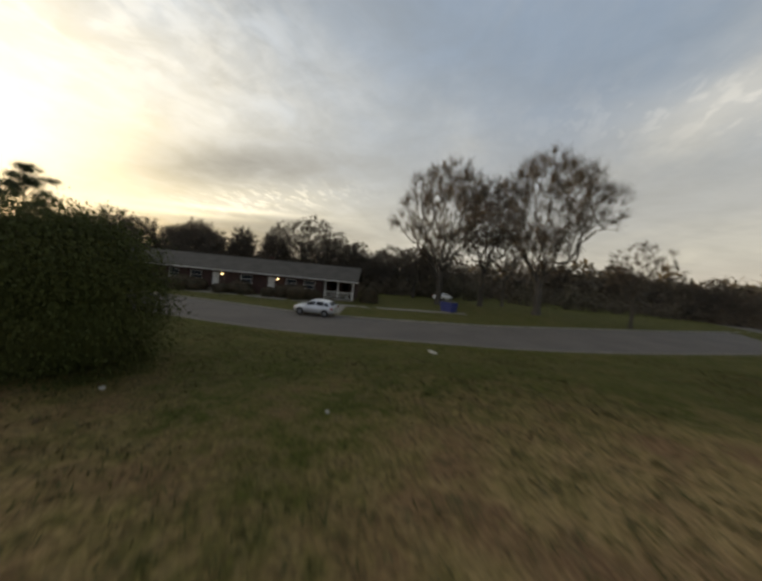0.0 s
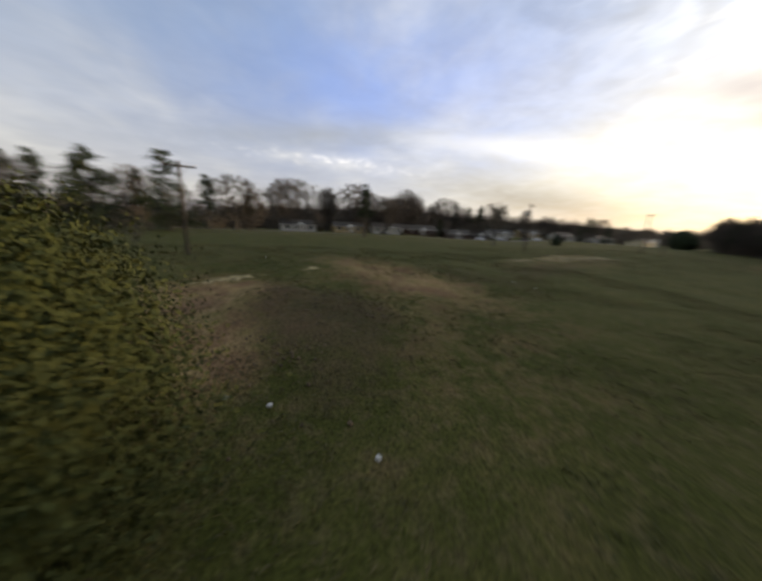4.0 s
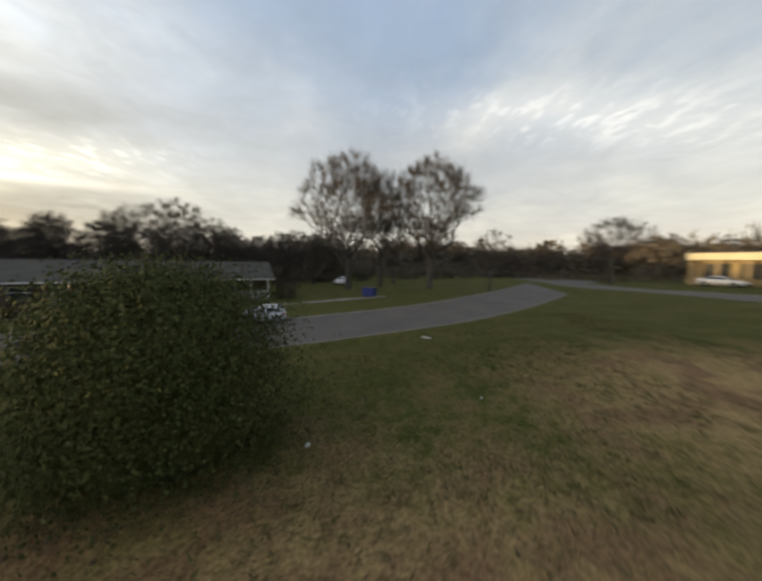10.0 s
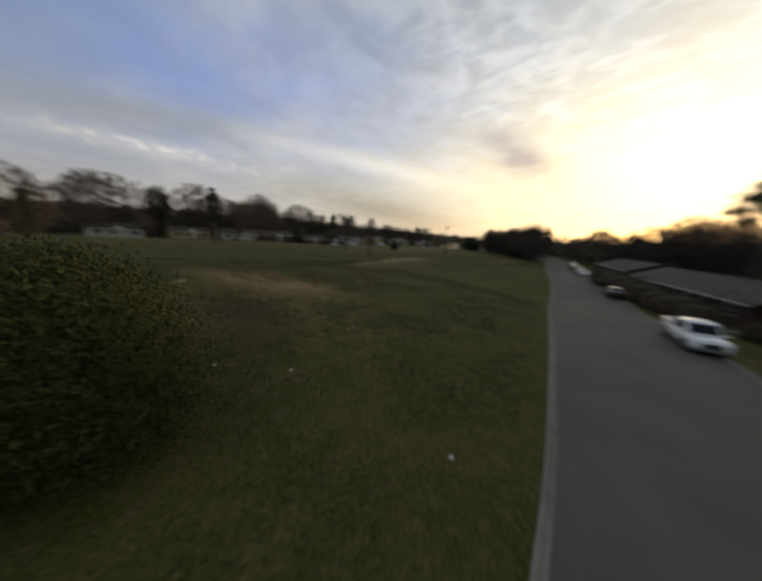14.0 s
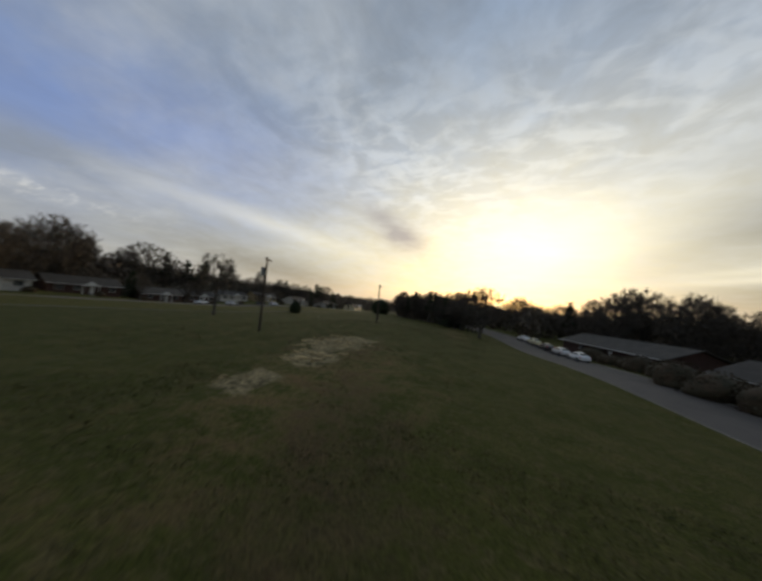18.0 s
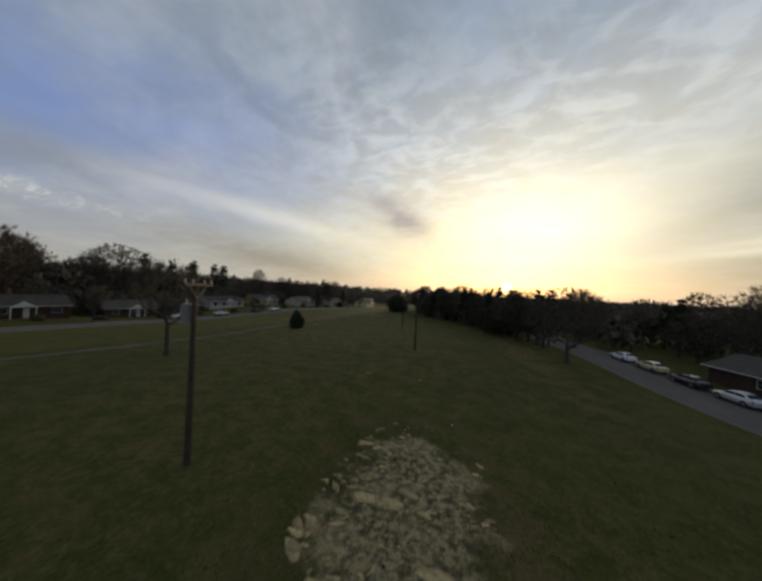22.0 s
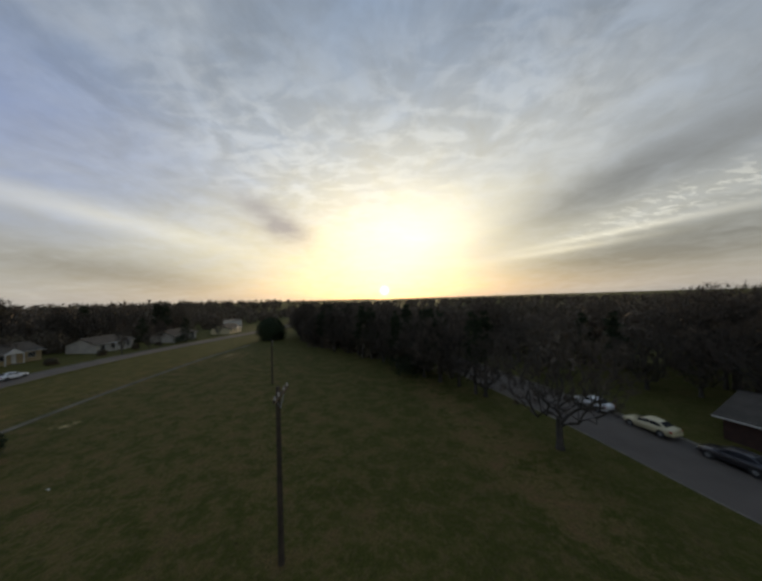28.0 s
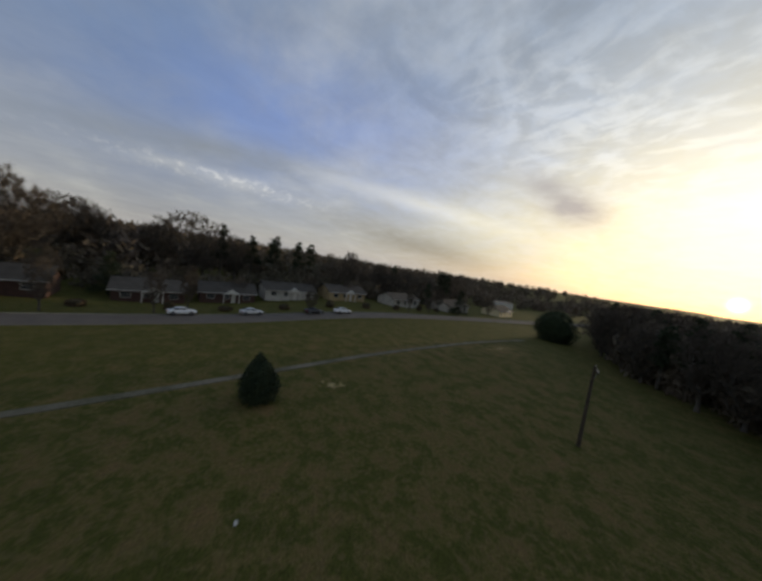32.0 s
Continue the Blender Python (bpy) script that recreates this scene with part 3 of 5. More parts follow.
# pale footpath across the far side of the field, and the walk before the long house
def path_strip(points, half, name, label, mt=CONCRETE):
    line = smooth_line(points, 1.5)
    t = np.gradient(line, axis=0)
    t /= np.linalg.norm(t, axis=1)[:, None]
    right = np.stack([t[:, 1], -t[:, 0]], 1)
    lift = (-0.10, 0.05, 0.05, -0.10)
    rows = []
    for o, l in zip((-half - 0.03, -half, half, half + 0.03), lift):
        p = line + right * o
        rows.append(np.column_stack([p, ground_height(p[:, 0], p[:, 1]) + l]))
    n = len(line)
    faces = [(j * n + i, j * n + i + 1, (j + 1) * n + i + 1, (j + 1) * n + i) for j in range(3) for i in range(n - 1)]
    return tagged(mesh_object(name, np.concatenate(rows), faces, mt, smooth=False), label, "path", kind="structure")


path_strip([(-72, -20), (-88, 10), (-90.5, 44), (-88.6, 66), (-89.2, 79), (-90.6, 92), (-92.4, 108), (-93.2, 128), (-93, 142), (-92, 156)], 0.5, "pavement_field", "pale worn path along the edge of the field", WORN)
path_strip([(17.6, -14), (13.4, -1.0), (10.6, 9), (5.8, 25), (0.4, 42), (-5, 60)], 0.6, "pavement_house", "narrow pale concrete walk before the brick house")
path_strip([(13.2, -0.6), (6.9, -3.0)], 0.35, "pavement_entry", "short concrete entry walk from the street kerb")
path_strip([(10.5, 9.4), (12.6, 10.2)], 0.9, "pavement_step", "short concrete entry slab at the house door")


# ---- plants ----
class Tubes:
    """Collects tapering tubes and slips of twig as plain lists."""

    def __init__(self):
        self.v, self.f = [], []

    def tube(self, points, radii, sides):
        base = len(self.v)
        for i, (p, r) in enumerate(zip(points, radii)):
            ahead = (points[min(i + 1, len(points) - 1)] - points[max(i - 1, 0)]).normalized()
            side = ahead.orthogonal().normalized()
            other = ahead.cross(side)
            for k in range(sides):
                a = 2 * math.pi * k / sides
                self.v.append(p + side * (r * math.cos(a)) + other * (r * math.sin(a)))
        for i in range(len(points) - 1):
            for k in range(sides):
                a, b = base + i * sides + k, base + i * sides + (k + 1) % sides
                self.f.append((a, b, b + sides, a + sides))

    def slip(self, a, b, w):
        side = (b - a).orthogonal().normalized()
        side.rotate(Matrix.Rotation(random.random() * 6.28, 3, (b - a).normalized()))
        n = len(self.v)
        self.v += [a + side * w, a - side * w, b]
        self.f.append((n, n + 1, n + 2))

    def leaf(self, p, size, way):
        side = way.orthogonal().normalized()
        side.rotate(Matrix.Rotation(random.random() * 6.28, 3, way.normalized()))
        up = way.cross(side).normalized()
        n = len(self.v)
        self.v += [p - side * size * 0.35, p + up * size * 0.5, p + side * size * 0.35, p - up * size * 0.5]
        self.f.append((n, n + 1, n + 2, n + 3))


def rand_way(spread=1.0):
    return Vector((random.gauss(0, spread), random.gauss(0, spread), random.gauss(0, spread)))


def bare_tree(name, height, width, seed, label, fork=0.22, twigs=2600, thick=0.024, category="tree", limbs=420, slip=0.02, base=0.30, lean=0.0, rise=0.75, shake=0.004):
    """A leafless tree: branches grow from the trunk towards points that fill a rounded crown; thickness follows what each one carries."""
    r = np.random.RandomState(seed)
    random.seed(seed)
    node = [np.array((lean * u, 0.0, u * height * 0.62)) for u in np.linspace(0, 1, 9)]
    parent = [-1] + list(range(8))
    lo = height * base
    u = r.normal(size=(limbs, 3))
    u /= np.linalg.norm(u, axis=1)[:, None]
    u *= r.uniform(0.15, 1.0, (limbs, 1)) ** 0.45
    lump = 1 + 0.16 * np.sin(3 * np.arctan2(u[:, 1], u[:, 0]) + seed) + 0.10 * np.sin(5 * u[:, 2] + 2 * seed)
    mid, half = (height + lo) / 2, (height - lo) / 2
    goal = np.column_stack([u[:, 0] * width / 2 * lump, u[:, 1] * width / 2 * lump, mid + u[:, 2] * half])
    goal[:, :2] *= np.where(u[:, 2] < -0.3, 0.75, 1.0)[:, None]
    goal = goal[np.argsort(np.linalg.norm((goal - np.array((0, 0, height * fork))) * (1, 1, 0.8), axis=1))]
    first = 2 + int(8 * fork / 0.62)
    for g in goal:
        have = np.array(node)
        d = g - have
        dist = np.linalg.norm(d, axis=1)
        cost = dist + 1.6 * np.maximum(0, have[:, 2] - g[2] + rise * np.hypot(d[:, 0], d[:, 1]))
        cost[:max(2, first - 2)] = 1e9
        k = int(np.argmin(cost))
        n = max(1, int(dist[k] / (height * 0.045)))
        way = have[k] - have[parent[k]] if parent[k] >= 0 else np.array((0, 0, 1.0))
        way = way / (np.linalg.norm(way) + 1e-6) * dist[k]
        for j in range(1, n + 1):
            f = j / n
            p = have[k] + d[k] * f + way * 0.35 * f * (1 - f) + r.normal(0, height * shake, 3)
            node.append(p)
            parent.append(k if j == 1 else len(node) - 2)
    count = len(node)
    load = np.zeros(count)
    kids = [0] * count
    for i in range(count - 1, 0, -1):
        load[i] += 1.0 if kids[i] == 0 else 0.25
        load[parent[i]] += load[i]
        kids[parent[i]] += 1
    rad = height * thick * (load / load[0]) ** 0.46
    rad = np.maximum(rad, height * 0.0011)
    wood, crown = Tubes(), Tubes()
    # chains of nodes become tubes
    heavy = {}
    for i in range(1, count):
        q = parent[i]
        if q not in heavy or load[i] > load[heavy[q]]:
            heavy[q] = i
    for i in range(count):
        if i and heavy.get(parent[i]) == i:
            continue
        chain = [parent[i], i] if i else [0]
        while chain[-1] in heavy:
            chain.append(heavy[chain[-1]])
        if len(chain) < 2:
            continue
        pts = [Vector(node[k]) for k in chain]
        rr = [rad[k] for k in chain]
        if i:
            rr[0] = rr[1]
        else:
            pts = [Vector((0, 0, -0.4)), Vector((0, 0, 0.1)), Vector((0, 0, height * 0.04))] + pts[1:]
            rr = [rr[0] * 1.6, rr[0] * 1.4, rr[0] * 1.1] + rr[1:]
        wood.tube(pts, rr, 9 if i == 0 else 5 if max(rr) > height * 0.004 else 3)
    fine = [i for i in range(count) if load[i] < 2.6 and node[i][2] > height * base * 0.8]
    hub = Vector((0, 0, height * 0.35))
    for _ in range(twigs):
        i = random.choice(fine)
        p = Vector(node[i]) + rand_way(height * 0.006)
        out = (p - hub).normalized()
        q = p + (out + rand_way(0.55) + Vector((0, 0, 0.25))).normalized() * random.uniform(0.03, 0.075) * height
        crown.slip(p, q, slip * random.uniform(0.6, 1.3))
        if random.random() < 0.5:
            crown.slip(p.lerp(q, 0.5), q + rand_way(height * 0.016), slip * 0.7)
    tree = empty(name, 0, 0, 0)
    mesh_object("trunk", wood.v, wood.f, BARK, tree)
    mesh_object("crown", crown.v, crown.f, TWIG, tree, smooth=False)["label"] = "leafless crown of fine brown twigs"
    return tagged(tree, label, category)


def put(thing, x, y, turn=0.0, scale=(1, 1, 1), sink=0.0):
    """Moves a thing to its place on the ground."""
    thing.matrix_basis = pose(x, y, gz(x, y) - sink, 0, 0, turn) @ Matrix.Diagonal((*scale, 1))
    return thing


def put_copy(thing, x, y, turn=0.0, scale=(1, 1, 1), label="", sink=0.0):
    made = copy_thing(thing, pose(x, y, gz(x, y) - sink, 0, 0, turn) @ Matrix.Diagonal((*scale, 1)))
    if label:
        made["label"] = label
    return made


def leafy(name, x, y, rx, ry, h, count, size, mt, seed, label, category="bush", lift=0.0, loose=0.06, core=0.72, peak=0.0):
    """An evergreen shrub: stems, a dense heart and a skin of many small leaves with an uneven outline."""
    random.seed(seed)
    thing = empty(name, x, y, gz(x, y))
    stems, leaves = Tubes(), Tubes()
    for _ in range(7):
        tip = Vector((random.uniform(-rx, rx) * 0.5, random.uniform(-ry, ry) * 0.5, h * random.uniform(0.5, 0.8)))
        stems.tube([Vector((tip.x * 0.15, tip.y * 0.15, -0.3)), Vector((tip.x * 0.4, tip.y * 0.4, tip.z * 0.5)), tip], [0.07, 0.05, 0.02], 5)
    mesh_object("stem", stems.v, stems.f, BARK, thing)
    lumps = [(rand_way().normalized(), random.uniform(0.05, 0.22), random.uniform(5, 14)) for _ in range(26)]

    def reach(d):
        return 0.86 + sum(g * math.exp(-k * (1 - max(-1, d.dot(c)))) for c, g, k in lumps) * 0.8

    def at_shell(d, r):
        flat = math.hypot(d.x, d.y) + 1e-6
        side = math.sqrt(max(0.0, 1 - max(d.z, 0.0) ** 2)) if d.z > 0 else 1 - 0.10 * d.z * d.z
        side *= 1 - peak * max(d.z, 0.0)
        high = lift + (h - lift) * (0.38 + 0.62 * d.z * (0.5 + 0.5 * r)) if d.z > 0 else lift + (h - lift) * 0.38 * max(0.0, 1 + d.z * 1.1)
        return Vector((d.x / flat * side * rx * r, d.y / flat * side * ry * r, high))

    bm = bmesh.new()
    bmesh.ops.create_icosphere(bm, subdivisions=3, radius=1)
    for v in bm.verts:
        d = v.co.normalized()
        v.co = at_shell(d, reach(d) * core)
        v.co.z = v.co.z * 0.93 - 0.05
    ob = part("foliage_heart", bm, mt, thing)
    ob.data.shade_smooth()
    for _ in range(count):
        d = rand_way().normalized()
        if d.z < -0.2 and random.random() < 0.5:
            d.z = -d.z
        r = reach(d) * (1 + random.gauss(-0.03, loose))
        p = at_shell(d, r)
        leaves.leaf(p, size * random.uniform(0.6, 1.4), (d + rand_way(0.6)).normalized())
    mesh_object("leaves", leaves.v, leaves.f, mt, thing, smooth=False)
    return tagged(thing, label, category)


def conifer(name, height, width, seed, label, tiers=17, bare=0.08, droop=0.25, mt=NEEDLE):
    """A conifer: a straight trunk with whorls of branches that carry sprays of needles."""
    random.seed(seed)
    thing = empty(name, 0, 0, 0)
    wood, crown = Tubes(), Tubes()
    wood.tube([Vector((0, 0, -0.4)), Vector((0, 0, height * 0.4)), Vector((0.1, 0, height * 0.97))], [height * 0.022, height * 0.014, 0.02], 8)
    for i in range(tiers):
        u = bare + (0.97 - bare) * (i + random.uniform(-0.3, 0.3)) / tiers
        z = u * height
        size = width / 2 * ((1 - u) ** 0.8) * random.uniform(0.7, 1.15) + 0.25
        for k in range(random.randint(5, 7)):
            a = random.uniform(0, 6.283)
            long = size * random.uniform(0.65, 1.2)
            root = Vector((0, 0, z))
            tip = Vector((math.cos(a) * long, math.sin(a) * long, z - droop * long + random.uniform(-0.2, 0.3)))
            wood.tube([root, root.lerp(tip, 0.5) + Vector((0, 0, 0.08)), tip], [0.05, 0.035, 0.01], 3)
            for _ in range(int(16 + long * 12)):
                p = root.lerp(tip, random.uniform(0.12, 1.03)) + rand_way(0.20 + 0.05 * long)
                q = p + (tip - root).normalized() * random.uniform(0.2, 0.55) + rand_way(0.22)
                crown.slip(p, q, random.uniform(0.06, 0.15))
    mesh_object("trunk", wood.v, wood.f, BARK, thing)
    mesh_object("crown", crown.v, crown.f, mt, thing, smooth=False)
    return tagged(thing, label, "tree")


def flat_pine(name, height, width, seed, label):
    """An old pine: a long bare trunk and a few level limbs that end in flat clumps of needles."""
    random.seed(seed)
    thing = empty(name, 0, 0, 0)
    wood, crown = Tubes(), Tubes()
    wood.tube([Vector((0, 0, -0.4)), Vector((0.2, 0, height * 0.5)), Vector((0, 0.1, height * 0.97))], [0.34, 0.24, 0.05], 8)
    clumps = [(Vector((0, 0, height * 0.97)), 1.2)]
    for i in range(17):
        z = height * (0.56 + 0.0235 * i)
        long = width / 2 * (0.95 - 0.7 * ((i - 8) / 8) ** 2 * (i > 8)) * random.uniform(0.45, 1.0)
        a = i * 2.4 + random.uniform(-0.4, 0.4)
        tip = Vector((math.cos(a) * long, math.sin(a) * long, z + random.uniform(0.2, 1.0)))
        wood.tube([Vector((0.1, 0, z - 0.6)), Vector((tip.x * 0.55, tip.y * 0.55, z)), tip], [0.09, 0.06, 0.02], 5)
        clumps.append((tip, random.uniform(0.8, 1.35)))
        clumps.append((Vector((tip.x * 0.8 + random.uniform(-1, 1), tip.y * 0.8 + random.uniform(-1, 1), tip.z + random.uniform(-0.3, 0.3))), random.uniform(0.6, 1.0)))
        if long > 2.5:
            clumps.append((Vector((tip.x * 0.6 + random.uniform(-0.6, 0.6), tip.y * 0.6 + random.uniform(-0.6, 0.6), z + 0.5)), random.uniform(0.7, 1.1)))
    for c, size in clumps:
        for _ in range(int(210 * size)):
            d = rand_way().normalized() * random.uniform(0.2, 1.25)
            p = c + Vector((d.x * size, d.y * size, d.z * size * 0.7))
            crown.slip(p, p + d * 0.25 + rand_way(0.25) + Vector((0, 0, 0.12)), random.uniform(0.03, 0.07))
    mesh_object("trunk", wood.v, wood.f, BARK, thing)
    mesh_object("crown", crown.v, crown.f, NEEDLE, thing, smooth=False)
    return tagged(thing, label, "tree")


# the three tall oaks beyond the street
oak = "tall leafless oak with a broad rounded crown on the lawn"
put(bare_tree("oak_tree", 20.2, 14.4, 11, oak, twigs=17000, thick=0.021, limbs=1000, slip=0.013, base=0.29, rise=1.5, shake=0.0022), *south(23.0, -11.8), 20)
put(bare_tree("oak_tree", 19.6, 10.2, 12, "leafless oak with a narrow crown between two others", twigs=10000, thick=0.017, limbs=640, slip=0.013, base=0.32, rise=1.5, shake=0.0022), *south(25.8, -17.8), 80)
put(bare_tree("oak_tree", 19.2, 14.2, 13, oak, twigs=17000, thick=0.021, limbs=1000, slip=0.013, base=0.29, rise=1.5, shake=0.0022), *south(18.0, -22.4), 140)
put(bare_tree("maple_tree", 9.0, 6.0, 14, "small leafless tree beside the street corner", twigs=2600, thick=0.018, limbs=220, slip=0.014), *south(13.8, -29.2), 0)
put(bare_tree("oak_tree", 13.5, 5.5, 15, "slim leafless tree behind the tall oaks", twigs=3000, thick=0.016, limbs=240), *south(30.5, -22.0), 0)
put(bare_tree("oak_tree", 9.5, 7.5, 47, "leafless tree behind the tall oaks", twigs=5000, thick=0.018, limbs=300), *south(33.5, -8.0), 0)
# trees by themselves
put(bare_tree("maple_tree", 13.0, 11.0, 16, "round-crowned leafless tree behind the shops", twigs=7000, limbs=560, slip=0.022), *south(17.5, -60), 0)
put(bare_tree("sycamore_tree", 12.6, 8.2, 17, "leafless tree standing alone in the field", twigs=3600, thick=0.020, limbs=330, base=0.32), -80.0, 58.0, 30)
put(bare_tree("maple_tree", 12.0, 12.0, 18, "leafless roadside tree with a wide crown", twigs=7000, limbs=560, slip=0.02, base=0.2), -30.7, 89.5, 0)
BIG = put(bare_tree("maple_tree", 16.0, 14.0, 19, "large leafless tree behind the field", twigs=8000, limbs=620, slip=0.026, base=0.15), *south(-76, -52), 0)
MID = put(bare_tree("maple_tree", 12.0, 9.0, 20, "leafless tree among the bare woods", twigs=6500, limbs=480, slip=0.026, base=0.12), 42, 16, 0)
TALL = put(bare_tree("ash_tree", 14.0, 6.5, 21, "tall slim leafless tree among the bare woods", twigs=5500, limbs=420, slip=0.026, thick=0.018, base=0.2), 36, 30, 0)
PINE = put(conifer("spruce_tree", 15.0, 17.0, 22, "dark green spruce at the far edge of the field", droop=0.15), *south(-71, -15.5), 0)
put(conifer("spruce_tree", 16.5, 13.5, 23, "dark green spruce with ragged tiers at the field's edge", droop=0.1, tiers=15), *south(-71.5, -5.5), 0)
LOB = put(conifer("pine_tree", 15.5, 6.8, 24, "dark pine with a bare lower trunk", bare=0.40, droop=0.0, tiers=11), -90, 20, 0)
put(flat_pine("pine_tree", 17.6, 10.0, 25, "tall pine with a spreading clumpy top behind the houses"), 7.5, 60.0, 0)

rng = random.Random(5)


def wood_row(points, trees, high=(0.8, 1.1), wide=(0.9, 1.25), jitter=4.0, each=6.0):
    line = smooth_line(points, each)
    for a, b in line:
        x, y = a + rng.uniform(-jitter, jitter), b + rng.uniform(-jitter, jitter)
        s = rng.uniform(*high)
        w = s * rng.uniform(*wide)
        put_copy(rng.choice(trees), x, y, rng.uniform(0, 360), (w, w, s), sink=0.1)["group"] = "bare woods"


# behind the long house, and along the street to the west
wood_row([(46, -6), (40, 14), (30, 34), (22, 55), (10, 78), (4, 100)], [MID, MID, TALL, BIG], (0.72, 1.0), each=4.6)
wood_row([(58, 0), (52, 30), (38, 60), (24, 90)], [MID, TALL, BIG], (0.8, 1.05), each=5.5)
wood_row([south(*p) for p in ((62, -56), (70, -30), (66, -12), (60, 6))], [MID, TALL, BIG], (0.6, 0.85), each=5)
wood_row([south(*p) for p in ((44, -70), (52, -52), (56, -34))], [MID, TALL], (0.5, 0.75), each=5)
wood_row([(-33, 103), (-40, 115), (-49, 129), (-60, 141), (-72, 155), (-82, 180)], [MID, MID, TALL, LOB], (0.72, 0.95), jitter=1.5, each=3.3)
wood_row([(-31, 108), (-36, 120), (-46, 136), (-58, 152), (-70, 176)], [MID, LOB, BIG], (0.72, 0.92), jitter=1.6, each=4.4)
put_copy(LOB, -37.0, 114, 50, (1.0, 1.0, 0.78), "dark dense evergreen standing against the sunset")
put_copy(PINE, -38.5, 118, 10, (1.0, 1.0, 0.85), "dark dense evergreen standing against the sunset")
wood_row([(36, 40), (26, 62), (12, 84), (4, 108), (-8, 130)], [BIG, MID, TALL], (0.7, 0.95), each=6.0)
wood_row([(-4, 96), (-10, 118), (-22, 140), (-34, 165)], [MID, BIG, LOB], (0.6, 0.85), each=5.0)
# south of the field
wood_row([south(*p) for p in ((-84, -46), (-92, -26), (-96, -6), (-100, 12))], [MID, BIG, PINE, LOB], (0.85, 1.1), each=4.4)
wood_row([(-128, 0), (-132, 22), (-136, 44), (-144, 58)], [MID, TALL, LOB, BIG], (1.0, 1.3), each=4.6)
wood_row([(-158, 60), (-164, 84), (-166, 104), (-160, 124)], [MID, TALL, LOB, LOB, BIG], (1.0, 1.3), each=4.4)
wood_row([(-150, 130), (-152, 160), (-146, 200)], [MID, TALL, LOB], (0.9, 1.15), each=6.0)
wood_row([south(*p) for p in ((-66, -70), (-54, -92), (-40, -104))], [MID, BIG], (0.7, 1.0), each=7.0)


def far_woods(name, spots, seed, label, mt, leaf=0.8):
    """Distant woods: for each tree a stem, undergrowth and a ragged crown of slips."""
    r = np.random.RandomState(seed)
    verts, faces = [], []
    for x, y, h, w in spots:
        z = gz(x, y) - 0.5
        n = int(210 if math.hypot(x + 20, y - 20) < 260 else 60)
        u = r.normal(size=(n, 3))
        u /= np.linalg.norm(u, axis=1)[:, None]
        u *= r.uniform(0.15, 1.0, (n, 1)) ** 0.5
        p = np.column_stack([x + u[:, 0] * w / 2, y + u[:, 1] * w / 2, z + h * (0.55 + 0.43 * u[:, 2])])
        low = r.rand(n) < 0.40
        p[low, 2] = z + r.uniform(0, h * 0.5, low.sum())
        d = r.normal(size=(n, 3)) * leaf * np.array([0.7, 0.7, 1.1]) * (h / 11)
        e = r.normal(size=(n, 3)) * leaf * 0.7 * (h / 11)
        k = len(verts)
        verts += [*np.stack([p, p + d, p + e], 1).reshape(-1, 3)]
        faces += [(k + 3 * i, k + 3 * i + 1, k + 3 * i + 2) for i in range(n)]
        k = len(verts)
        verts += [(x - 0.2, y, z), (x + 0.2, y, z), (x, y, z + h * 0.8), (x, y - 0.2, z), (x, y + 0.2, z)]
        faces += [(k, k + 1, k + 2), (k + 3, k + 4, k + 2)]
    return tagged(mesh_object(name, verts, faces, mt, smooth=False), label, "woods", kind="stuff")


def wood_spots(count, lo, hi, keep, seed, high):
    r = np.random.RandomState(seed)
    out = []
    while len(out) < count:
        d, a = math.sqrt(r.uniform(lo * lo, hi * hi)), r.uniform(0, 2 * math.pi)
        x, y = -30 - d * math.sin(a), 30 + d * math.cos(a)
        if keep(x, y):
            h = r.uniform(*high)
            out.append((x, y, h, h * r.uniform(0.6, 1.0)))
    return out


def clear_of_roads(x, y):
    return all(nearest(np.array([x]), np.array([y]), line)[0][0] > half + 5 for line, half in LINES)


FARTWIG = material("far_woods_twigs", (0.145, 0.112, 0.086), (0.092, 0.082, 0.058), 0.03, 0.5, 0.95, bump=0, vary=0.35)
def edge_x(y):
    """The woods' edge along the west end of the field."""
    return float(np.interp(y, [100, 121, 136, 150, 180, 215, 300], [-33, -43, -54, -70, -83, -92, -96]))


def beyond_street(x, y):
    return x > float(np.interp(y, [100, 132, 165, 210, 300], [-12, -24, -37, -54, -60]))


far_woods("far_woods", wood_spots(1100, 85, 300, lambda x, y: (y > 100 and x < 150 and beyond_street(x, y) or x > 62 and y > -80) and clear_of_roads(x, y), 1, (8.5, 12)), 1, "bare brown woods on the slopes beyond the street", FARTWIG, 0.95)
far_woods("far_woods", wood_spots(420, 70, 300, lambda x, y: y > 104 and edge_x(y) + 2 < x and not beyond_street(x, y) and clear_of_roads(x, y), 4, (8.5, 12)), 4, "dark dense woods at the west end of the field", FARTWIG, 0.95)
far_woods("far_woods", wood_spots(1200, 130, 420, lambda x, y: x < -152 and y > -60 and clear_of_roads(x, y), 5, (9, 13)), 5, "dark woods on the hill behind the far houses", FARTWIG, 1.1)
far_woods("far_woods", wood_spots(2200, 290, 900, lambda x, y: y > -60 or x < -100, 2, (9, 13)), 2, "distant bare woods along the western horizon", FARTWIG, 1.8)
far_woods("far_woods", wood_spots(1300, 120, 330, lambda x, y: y < -98 or x > 78 and y < -30, 3, (10, 15)), 3, "distant bare trees behind the shops", FARTWIG, 1.1)
